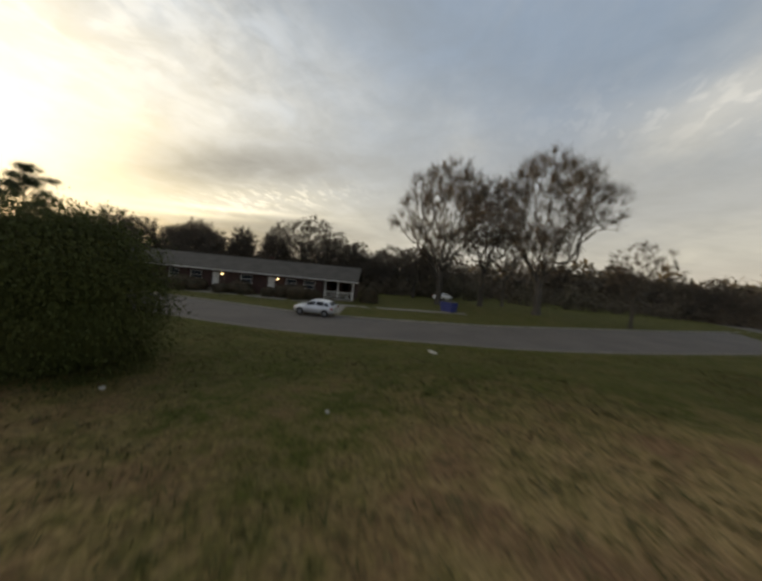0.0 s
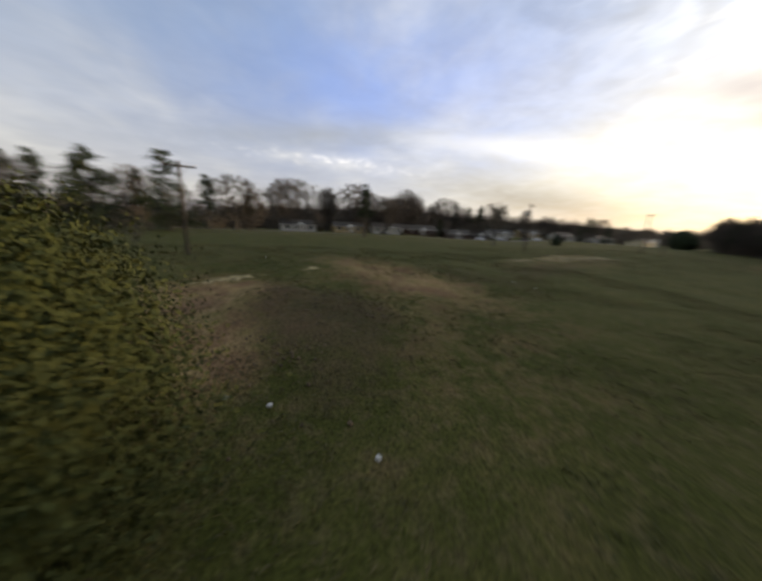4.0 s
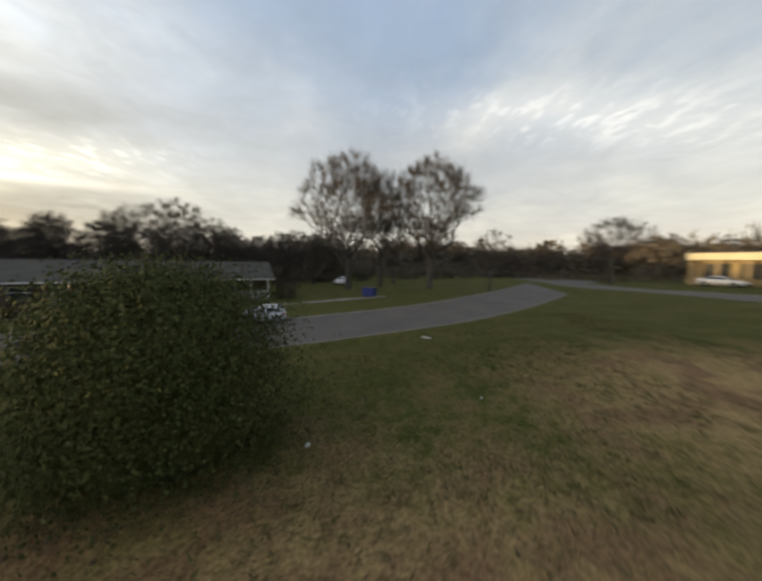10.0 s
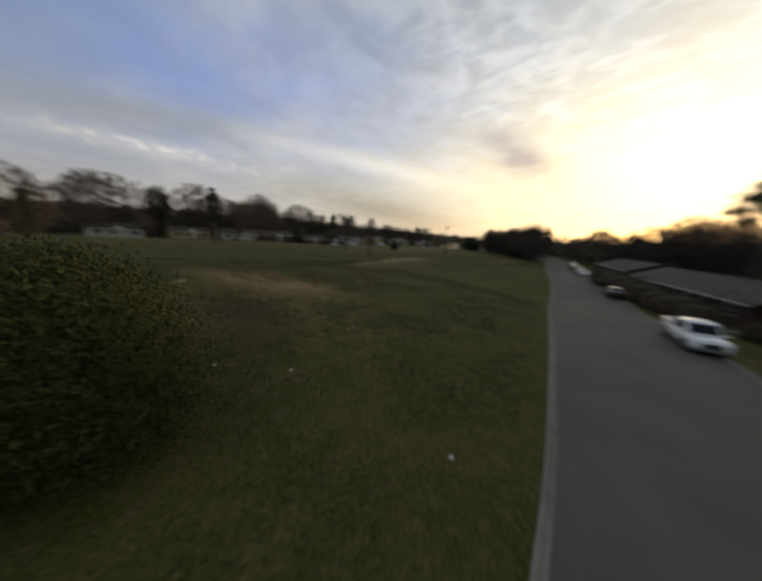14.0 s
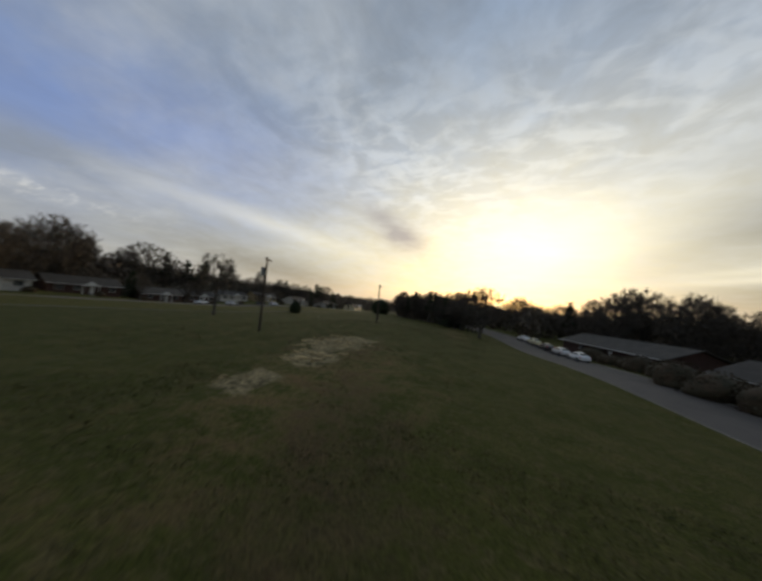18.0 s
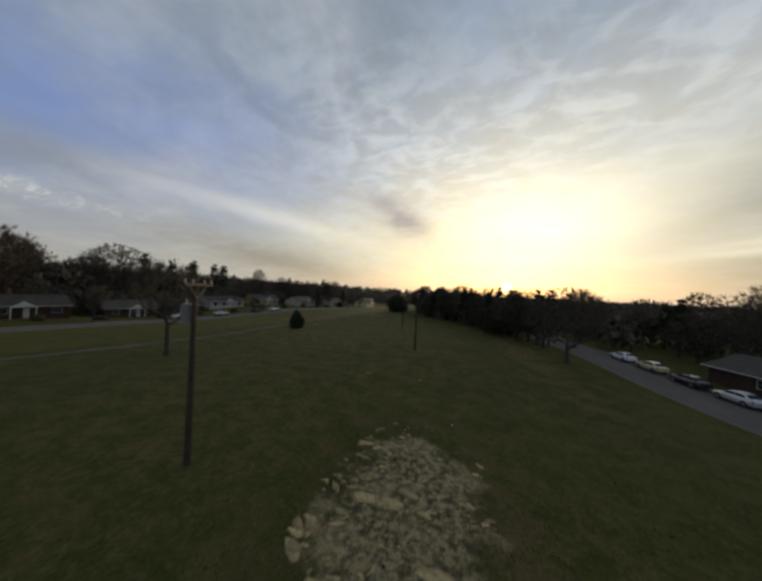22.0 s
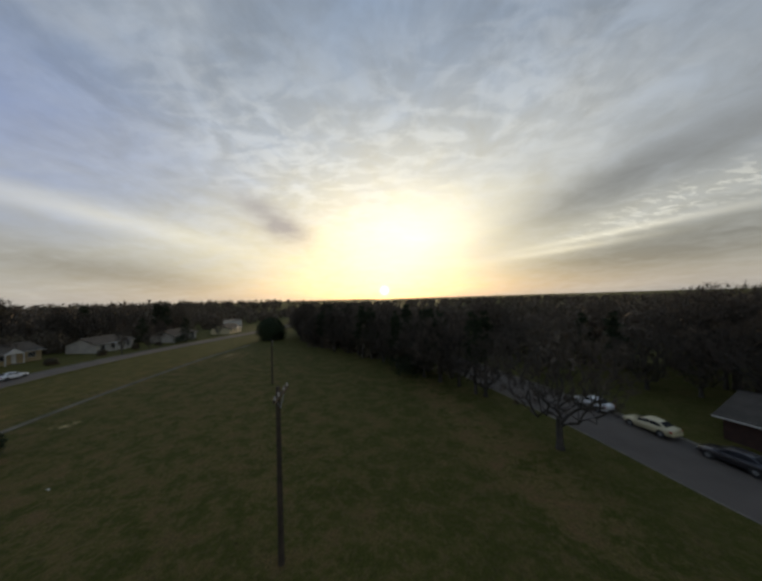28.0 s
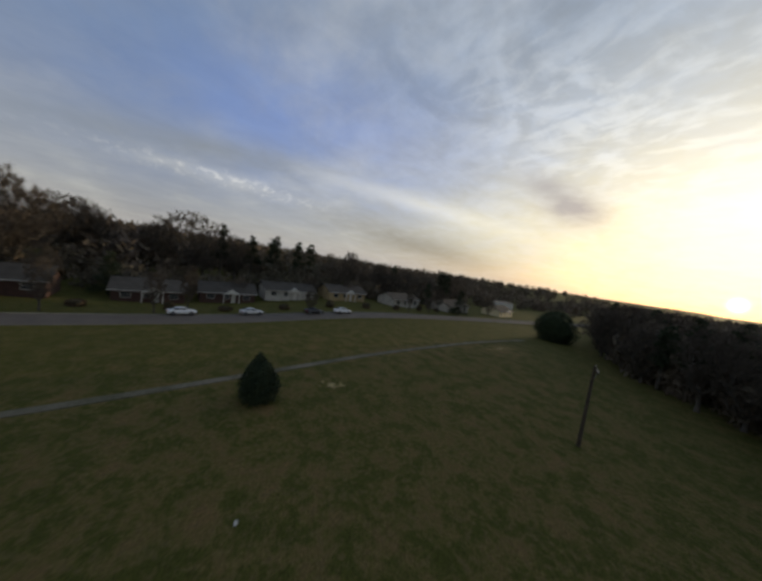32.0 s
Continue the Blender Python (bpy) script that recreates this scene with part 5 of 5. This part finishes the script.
    for a, w, lo, hi in windows:
        if a < start:
            continue
        fr = bmesh.new()
        for q in ((a, a + w, lo, lo + 0.06), (a, a + w, hi - 0.06, hi), (a, a + 0.06, lo + 0.06, hi - 0.06), (a + w - 0.06, a + w, lo + 0.06, hi - 0.06), (a + 0.06, a + w - 0.06, (lo + hi) / 2 - 0.025, (lo + hi) / 2 + 0.025)):
            box(fr, q[0], q[1], 0.04, 0.14, q[2], q[3])
        win = part("window", fr, TRIM, thing, "white sash window")
        part("pane", boxed(a + 0.05, a + w - 0.05, 0.085, 0.10, lo + 0.05, hi - 0.05), GLASS, win)
        part("sill", boxed(a - 0.06, a + w + 0.06, -0.06, 0.04, lo - 0.07, lo - 0.004, 0.01), CONCRETE, win)
    for a, w, hi in doors:
        if a < start:
            continue
        leaf = part("door", boxed(a + 0.05, a + w - 0.05, 0.08, 0.13, 0.03, hi - 0.05), TRIM, thing, "pale panelled front door")
        part("handle", rodded((a + w - 0.16, 0.04, 1.0), (a + w - 0.16, 0.08, 1.0), 0.03), STEEL, leaf)
        part("door_step", boxed(a - 0.2, a + w + 0.2, -0.9, -0.004, -0.45, -0.06, 0.02), CONCRETE, thing)
    for u, h in lamps:
        fix = part("wall_lamp", boxed(u - 0.07, u + 0.07, -0.12, -0.003, h - 0.02, h + 0.04), BLACKPLASTIC, thing, "lit wall lamp beside the door")
        bm = bmesh.new()
        bmesh.ops.create_uvsphere(bm, u_segments=12, v_segments=8, radius=0.10, matrix=Matrix.Translation((u, -0.12, h - 0.11)))
        part("globe", bm, PORCHLIGHT, fix)
    if chimney:
        part("chimney", boxed(chimney - 0.3, chimney + 0.3, depth / 2 + 0.3, depth / 2 + 0.85, wall + rise - 0.8, wall + rise + 0.6, 0.02), mt, thing)
    for u in np.arange(2.5, length, 4.6):
        part("roof_vent", rodded((u, depth / 2 + 1.0, wall + rise - 0.5), (u, depth / 2 + 1.0, wall + rise + 0.22), 0.06), STEEL, thing)
    return tagged(thing, label, "house")


# the long brick house beyond the street; its front runs along the street
FLIP = Matrix.Diagonal((-1, 1, 1, 1))


def front_at(u, d, ox, oy):
    """A point u metres along the brick houses' front and d metres before it."""
    return ox - 0.363 * u - 0.932 * d, oy + 0.932 * u - 0.363 * d


HX, HY = 17.4, 0.4
front = [(5.2, 1.4, 0.95, 2.0), (7.6, 1.4, 0.95, 2.0), (13.4, 1.5, 0.95, 2.0), (20.0, 1.5, 0.95, 2.0), (23.0, 1.3, 0.95, 2.0), (27.0, 1.5, 0.95, 2.0)]
house = ranch_house("brick_house", 0, 0, 0, 0, 34.0, 9.2, 2.5, 1.8, BRICK, SHINGLE, "long low red-brick house with a grey shingled gable roof", front,
                    doors=[(10.4, 0.95, 2.05), (17.7, 0.95, 2.05)], porch=(0, 4.2), lamps=[(10.0, 2.0), (17.3, 2.0)], chimney=13.0)
house.matrix_basis = pose(HX, HY, -0.25, 0, 0, -68.7) @ FLIP
house2 = ranch_house("brick_house", 0, 0, 0, 0, 26.0, 9.0, 2.5, 1.6, BRICK, SHINGLE, "second low brick house further along the street", [(2.0, 1.5, 0.95, 2.0), (6.0, 1.4, 0.95, 2.0), (12.0, 1.5, 0.95, 2.0), (17, 1.5, 0.95, 2.0), (22, 1.4, 0.95, 2.0)],
                     doors=[(9.5, 0.95, 2.05), (20, 0.95, 2.05)])
x2, y2 = front_at(38.5, -1.0, HX, HY)
house2.matrix_basis = pose(x2, y2, gz(x2 - 3, y2 + 10) - 0.05, 0, 0, -68.7) @ FLIP
house3 = ranch_house("brick_house", 0, 0, 0, 0, 24.0, 9.0, 2.5, 1.6, BRICK, SHINGLE, "low brick house at the bend of the street", [(2.0, 1.5, 0.95, 2.0), (12.0, 1.5, 0.95, 2.0), (17, 1.5, 0.95, 2.0)], doors=[(9.5, 0.95, 2.05)])
x3, y3 = front_at(72, -3.0, HX, HY)
house3.matrix_basis = pose(x3, y3, gz(x3 - 3, y3 + 8) - 0.05, 0, 0, -72.0) @ FLIP
random.seed(77)
for u, w, h in ((4.9, 1.3, 1.4), (6.6, 1.6, 1.8), (8.6, 1.5, 1.6), (10.1, 1.0, 1.2), (12.9, 1.0, 1.0), (14.3, 1.6, 1.7), (16.0, 1.1, 1.2), (19.4, 1.4, 1.6), (21.0, 1.7, 1.9), (23.6, 1.3, 1.4), (25.6, 1.9, 1.7), (28.6, 2.1, 2.0), (31.0, 1.5, 1.5)):
    bx, by = front_at(u, 1.9 + 0.5 * math.sin(u * 2.1), HX, HY)
    leafy("foundation_shrub", bx, by, w, w * 0.85, h, 1100, 0.16, HEDGE, int(u * 10), "dark brownish foundation shrub against the brick wall", "shrub", core=0.85)
for u, w, h in ((38, 1.9, 2.1), (41.5, 2.0, 2.4), (45, 2.2, 2.3), (49, 2.2, 2.6), (53, 2.3, 2.5), (57, 2.2, 2.7), (61, 2.4, 2.6), (65, 2.3, 2.8)):
    bx, by = front_at(u, 2.6, HX, HY)
    leafy("foundation_shrub", bx, by, w, w * 0.85, h, 500, 0.25, HEDGE, int(u * 10), "dark evergreen shrub along the street houses", "shrub", core=0.88)
for k in range(9):
    hx, hy, _ = along(50 + 3.4 * k, HALF + 3.2 + 0.5 * math.sin(k * 2.3))
    leafy("hedge_shrub", hx, hy, 1.9, 1.7, 2.0 + 0.35 * math.sin(k * 1.7), 450, 0.24, HEDGE, 700 + k, "dark evergreen hedge shrub beside the street", "shrub", core=0.88)
leafy("foundation_shrub", 18.6, -1.4, 1.3, 1.3, 2.3, 1200, 0.16, HEDGE, 991, "tall dark shrub at the corner of the brick house", "shrub", core=0.85)
put(bare_tree("sapling", 3.4, 1.2, 37, "thin leafless sapling in the strip of lawn", twigs=250, thick=0.010, limbs=40, fork=0.4, slip=0.006), 6.0, 10.5)
put(bare_tree("sapling", 3.8, 1.6, 38, "thin leafless sapling in the strip of lawn", twigs=250, thick=0.010, limbs=40, fork=0.4, slip=0.006), 1.6, 26.5)


def dumpster(x, y, turn):
    thing = empty("dumpster", x, y, gz(x, y), turn)
    body = loft([[(sx * (0.95 + 0.12 * k), sy * (0.72 + 0.10 * k), 0.14 + 1.26 * k) for sx, sy in ((-1, -1), (1, -1), (1, 1), (-1, 1))] for k in (0, 1)])
    bmesh.ops.bevel(body, geom=list(body.edges), offset=0.03, segments=2, affect="EDGES")
    part("bin", body, BLUEPAINT, thing)
    for k in (-1, 1):
        part("lid", boxed(min(k * 0.03, k * 1.08), max(k * 0.03, k * 1.08), -0.84, 0.86, 1.41, 1.47, 0.02), BLACKPLASTIC, thing, "black plastic lid")
        part("lift_pocket", boxed(min(k * 1.02, k * 1.16), max(k * 1.02, k * 1.16), -0.5, 0.5, 0.72, 0.92, 0.015), BLUEPAINT, thing)
        for j in (-1, 1):
            part("skid", boxed(k * 0.7 - 0.06, k * 0.7 + 0.06, j * 0.5 - 0.12, j * 0.5 + 0.12, 0.0, 0.15), STEEL, thing)
    for u in (-0.6, 0, 0.6):
        part("rib", boxed(u - 0.04, u + 0.04, -0.86, -0.78, 0.3, 1.3, 0.01), BLUEPAINT, thing)
    return tagged(thing, "blue steel dumpster with black lids on the lawn", "dumpster")


dumpster(17.7, -12.0, 60).scale = (0.78, 0.78, 0.85)


def flat_shop(name, x, y, z, turn, length, depth, height, mt, label, band=None, windows=(), columns=0, canopy=None, roof=DARKROOF):
    """A flat-roofed shop: its front faces +y and runs from x towards -x before it is turned."""
    thing = empty(name, x, y, z, turn)
    thing.matrix_basis = pose(x, y, z, 0, 0, turn) @ FLIP
    bm = bmesh.new()
    wall_with_holes(0, length, -1.0, height, windows, -0.3, bm, lambda u, d, zz: (u, d))
    box(bm, 0, 0.3, -depth, -0.3, -1.0, height)
    box(bm, length - 0.3, length, -depth, -0.3, -1.0, height)
    box(bm, 0.3, length - 0.3, -depth, -depth + 0.3, -1.0, height)
    part("wall", bm, mt, thing)
    part("roof", boxed(0.3, length - 0.3, -depth + 0.3, -0.3, height - 0.45, height - 0.3), roof, thing)
    part("coping", boxed(-0.06, length + 0.06, -depth - 0.06, 0.06, height + 0.003, height + 0.10, 0.02), roof, thing)
    for a, b, lo, hi in windows:
        fr = bmesh.new()
        for q in ((a, b, lo, lo + 0.07), (a, b, hi - 0.07, hi), (a, a + 0.07, lo + 0.07, hi - 0.07), (b - 0.07, b, lo + 0.07, hi - 0.07)):
            box(fr, q[0], q[1], -0.2, -0.08, q[2], q[3])
        win = part("window", fr, BLACKPLASTIC, thing)
        part("pane", boxed(a + 0.06, b - 0.06, -0.155, -0.14, lo + 0.06, hi - 0.06), GLASS, win)
    if band:
        colour, lo, hi, out = band
        part("fascia", boxed(-0.2, length + 0.2, 0.004, out, lo, hi, 0.04), colour, thing)
    for k in range(columns):
        u = 0.3 + (length - 0.6) * k / (columns - 1)
        part("column", boxed(u - 0.16, u + 0.16, canopy - 0.32, canopy, -0.6, band[1] - 0.003, 0.02), mt, thing)
    return tagged(thing, label, "shop")


flat_shop("cream_building", *south(-5.9, -46.9), 1.85, 10, 10.7, 16, 4.25, CREAM, "small cream rendered building with one dark window", windows=[(7.1, 8.9, 2.0, 2.75)])
flat_shop("tan_building", *south(6.4, -58.5), 2.1, 20, 12.0, 12, 4.3, TAN, "tan shop with a deep fascia carried on columns", band=(CREAM, 3.2, 4.25, 1.6), windows=[(1.5, 4.2, 0.5, 2.7), (5.0, 8.2, 0.5, 2.7)], columns=5, canopy=1.5)
flat_shop("red_shop", *south(-12.0, -76.0), 3.5, 10, 17.5, 14, 3.9, WHITEWALL, "long shop with a bright red fascia", band=(REDROOF, 2.7, 3.95, 1.2), windows=[(1.5, 4.5, 0.5, 2.5), (6.0, 9.0, 0.5, 2.5), (11, 15, 0.5, 2.5)])
flat_shop("pale_shop", *south(-29.0, -79.5), 2.9, -3, 19.5, 12, 3.9, WHITEWALL, "long pale flat-roofed shop beside the road", band=(TAN, 3.1, 3.8, 0.5), windows=[(2, 5, 0.5, 2.4), (8, 12, 0.5, 2.4), (14, 17, 0.5, 2.4)])
flat_shop("store_building", *south(-50, -75), 2.4, -15, 9.0, 9, 3.6, WHITEWALL, "pale roadside store behind the dark bush", band=(TAN, 2.6, 3.5, 2.5), windows=[(1.5, 4.0, 0.5, 2.4)], columns=3, canopy=2.3)
sign = empty("road_sign", *south(-28.5, -66), gz(*south(-28.5, -66)), 10)
part("post", rodded((0, 0, -0.4), (0, 0, 4.6), 0.12), STEEL, sign)
part("sign_board", boxed(-1.1, 1.1, -0.14, 0.14, 4.6, 6.2, 0.05), REDROOF, sign, "plain red sign board")
tagged(sign, "tall shop sign with a plain red board on a steel post", "sign")

# houses beyond the field
rs = random.Random(9)
for x, y, turn, L, mt, rise in ((-124, 2, -86, 13, WHITEWALL, 1.7), (-126, 22, -88, 12, TAN, 1.6), (-127, 40, -90, 14, WHITEWALL, 1.8), (-131, 58, -90, 15, BRICK, 2.0), (-134, 79, -92, 12, BRICK, 1.9), (-136, 94, -92, 12, BRICK, 1.9),
                            (-137, 110, -92, 14, WHITEWALL, 1.7), (-136, 128, -90, 13, TAN, 1.8), (-132, 150, -86, 13, WHITEWALL, 1.8), (-128, 175, -86, 14, WHITEWALL, 1.9), (-124, 205, -84, 14, CREAM, 1.9)):
    h = ranch_house("bungalow", 0, 0, 0, 0, L, 8.5, 2.6, rise, mt, SHINGLE, "single-storey house across the far road", [(1.2, 1.6, 0.9, 2.1), (L - 3.0, 1.6, 0.9, 2.1), (L - 6.2, 1.3, 0.9, 2.1)], doors=[(L / 2 - 1.6, 1.0, 2.1)])
    h.matrix_basis = pose(x, y + L / 2, gz(x - 3, y) + 0.05, 0, 0, 180 + turn) @ FLIP
    # a white gabled porch on each
    bm = bmesh.new()
    vs = [bm.verts.new(q) for q in ((-1.9, 0, 2.25), (1.9, 0, 2.25), (0, 0, 3.5), (-1.9, 0.25, 2.25), (1.9, 0.25, 2.25), (0, 0.25, 3.5))]
    for f in ((0, 1, 2), (5, 4, 3), (0, 3, 4, 1), (1, 4, 5, 2), (2, 5, 3, 0)):
        bm.faces.new([vs[i] for i in f])
    gable = part("porch_gable", bm, TRIM, h, "white gabled porch front")
    gable.matrix_basis = pose(L / 2 - 0.5, -1.1, 0)
    for s in (-1, 1):
        part("porch_post", boxed(s * 1.7 - 0.09, s * 1.7 + 0.09, 0.02, 0.2, -0.4, 2.25), TRIM, gable)
p = flat_shop("white_hall", -136, 236, gz(-136, 236), -60, 16, 10, 5.0, TRIM, "white hall at the far end of the road", windows=[(2, 4, 1, 3)])

# broken pale slabs of an old hard standing, half sunk in the turf
CLOD = material("earth_clod", (0.125, 0.088, 0.050), (0.050, 0.036, 0.021), 1.6, 18, 0.97, bump=0.4, vary=0.4)
SLAB = material("broken_slab", (0.42, 0.32, 0.155), (0.25, 0.185, 0.090), 0.9, 9, 0.95, bump=0.5, vary=0.3, per_object=0.35)


def rubble(name, strips, count, seed, label):
    """Flat, many-cornered fragments in loose rows along the strips (x, y, half width, half length, turn)."""
    r = np.random.RandomState(seed)
    thing = empty(name, strips[0][0], strips[0][1], gz(strips[0][0], strips[0][1]))
    shapes = []
    for k in range(14):
        n = r.randint(6, 10)
        ang = np.sort(r.uniform(0, 6.283, n))
        rad = r.uniform(0.45, 1.0, n)
        long = r.uniform(1.3, 2.4)
        bm = bmesh.new()
        low = [bm.verts.new((math.cos(a) * q * long, math.sin(a) * q, -0.12)) for a, q in zip(ang, rad)]
        top = [bm.verts.new((math.cos(a) * q * long * 0.9, math.sin(a) * q * 0.9, 0.02 + 0.012 * r.rand())) for a, q in zip(ang, rad)]
        for i in range(n):
            bm.faces.new((low[i], low[(i + 1) % n], top[(i + 1) % n], top[i]))
        bm.faces.new(top)
        bmesh.ops.recalc_face_normals(bm, faces=bm.faces)
        me = bpy.data.meshes.new("slab_piece")
        bm.to_mesh(me)
        bm.free()
        me.materials.append(SLAB)
        shapes.append(me)
    done = 0
    while done < count:
        x0, y0, wide, long, turn = strips[r.choice(len(strips), p=[0.64, 0.13, 0.23])]
        u, v = r.uniform(-1, 1), r.uniform(-1, 1)
        a = radians(turn)
        x, y = x0 + u * wide * math.cos(a) - v * long * math.sin(a), y0 + u * wide * math.sin(a) + v * long * math.cos(a)
        if u * u + 0.7 * v * v > 1 or noise.noise(Vector((x * 0.55, y * 0.55, 3.0))) < -0.12:
            continue
        size = min(0.50, 0.07 + r.exponential(0.13))
        ob = new("slab_piece", shapes[r.randint(len(shapes))])
        ob.parent = thing
        ob.matrix_basis = pose(x - thing.location.x, y - thing.location.y, gz(x, y) - thing.location.z + 0.0 + r.uniform(-0.015, 0.03), r.uniform(-2.5, 2.5), r.uniform(-2.5, 2.5), turn + r.normal(0, 25)) @ Matrix.Diagonal((size, size, 1, 1))
        done += 1
    return tagged(thing, label, "rubble")


rubble("rubble_patch", [(-43.4, 47.2, 4.0, 7.4, 10), (-39.2, 30.0, 1.7, 2.8, 25), (-41.0, 38.5, 2.3, 3.6, 20)], 290, 8, "broken pale stone slabs sunk in the dark turf")

def clods(name, spots, seed, label):
    """Loose lumps of turned earth, more of them towards the middle of each spot."""
    r = np.random.RandomState(seed)
    ball = bmesh.new()
    bmesh.ops.create_icosphere(ball, subdivisions=1, radius=1)
    base, tris = np.array([v.co[:] for v in ball.verts]), np.array([[v.index for v in f.verts] for f in ball.faces])
    ball.free()
    verts, faces = [], []
    for x0, y0, wide, count in spots:
        x, y = r.normal(x0, wide, count), r.normal(y0, wide * 0.75, count)
        z = ground_height(x, y)
        for a, b, c in zip(x, y, z):
            size = 0.014 + r.exponential(0.015)
            v = base * (1 + r.normal(0, 0.22, (len(base), 1))) * np.array([1.3, 1.0, 0.6]) * min(size, 0.065)
            faces.append(tris + len(base) * len(verts))
            verts.append(v + np.array([a, b, c + 0.02]))
    ob = mesh_object(name, np.concatenate(verts), np.concatenate(faces), CLOD, smooth=False)
    return tagged(ob, label, "soil", kind="stuff")


clods("earth_clods", [(-18.9, 0.9, 1.9, 900), (-16.4, -2.0, 1.8, 300), (-19.5, -7.5, 2.6, 400), (-43.2, 45.5, 4.0, 300)], 17, "loose lumps of brown and tan turned earth")

# litter in the grass
random.seed(4)
BITS = [(-1.9, -13.8, 0.58), (-11.5, 1.0, 0.14), (-24.8, 15.9, 0.2), (-22.9, 16.2, 0.2), (-10.5, -13, 0.10), (-12.0, -7.8, 0.14), (-13.5, -1.0, 0.16), (-5.4, 2.2, 0.2), (-43, 56, 0.2), (-53.4, 63.5, 0.24), (-3.5, 8.5, 0.2), (-72.7, 84.1, 0.4), (-20, -9, 0.10), (-14, -2, 0.12), (-47.7, 64.2, 0.24), (-33.5, -2.6, 0.3)]
for x, y, s in BITS:
    s = s if s > 0.5 else 0.65 * s
    bm = boxed(-s / 2, s / 2, -s * 0.16 - 0.03, s * 0.16 + 0.03, 0.0, 0.05, 0.012)
    for v in bm.verts:
        v.co += Vector((random.uniform(-0.015, 0.015), random.uniform(-0.015, 0.015), 0))
    me = bpy.data.meshes.new("litter")
    bm.to_mesh(me)
    bm.free()
    me.materials.append(LITTER)
    ob = new("litter", me)
    ob.matrix_basis = pose(x, y, gz(x, y) + 0.02, 0, 0, random.uniform(0, 180))
    tagged(ob, "pale scrap of litter in the grass" if s < 0.5 else "pale broken board lying in the grass", "litter", "litter in the grass")


def grass(name, count, x0, x1, y0, y1, seed, label):
    """Loose tufts of blades over the near ground."""
    r = np.random.RandomState(seed)
    x, y = r.uniform(x0, x1, count), r.uniform(y0, y1, count)
    d = nearest(x, y, LINES[0][0])[0]
    ok = d > HALF + 0.5
    x, y = x[ok], y[ok]
    n = len(x)
    z = ground_height(x, y) - 0.02
    verts, faces = np.zeros((n, 3, 3, 3)), np.arange(n * 9).reshape(-1, 3)
    for k in range(3):
        a, h, w = r.uniform(0, 6.28, n), r.uniform(0.04, 0.12, n), r.uniform(0.010, 0.028, n)
        lean = r.normal(0, 0.09, (n, 2))
        bx, by = x + r.normal(0, 0.06, n), y + r.normal(0, 0.06, n)
        verts[:, k, 0] = np.stack([bx + np.cos(a) * w, by + np.sin(a) * w, z], 1)
        verts[:, k, 1] = np.stack([bx - np.cos(a) * w, by - np.sin(a) * w, z], 1)
        verts[:, k, 2] = np.stack([bx + lean[:, 0], by + lean[:, 1], z + h], 1)
    ob = mesh_object(name, verts.reshape(-1, 3), faces, GRASSBLADE, smooth=False)
    return tagged(ob, label, "grass", kind="stuff")


grass("grass_tufts", 60000, -48, 4, -28, 30, 1, "short ragged tufts of green and dry grass")
grass("grass_tufts", 16000, -62, -28, 28, 90, 2, "short ragged tufts of grass on the bank")
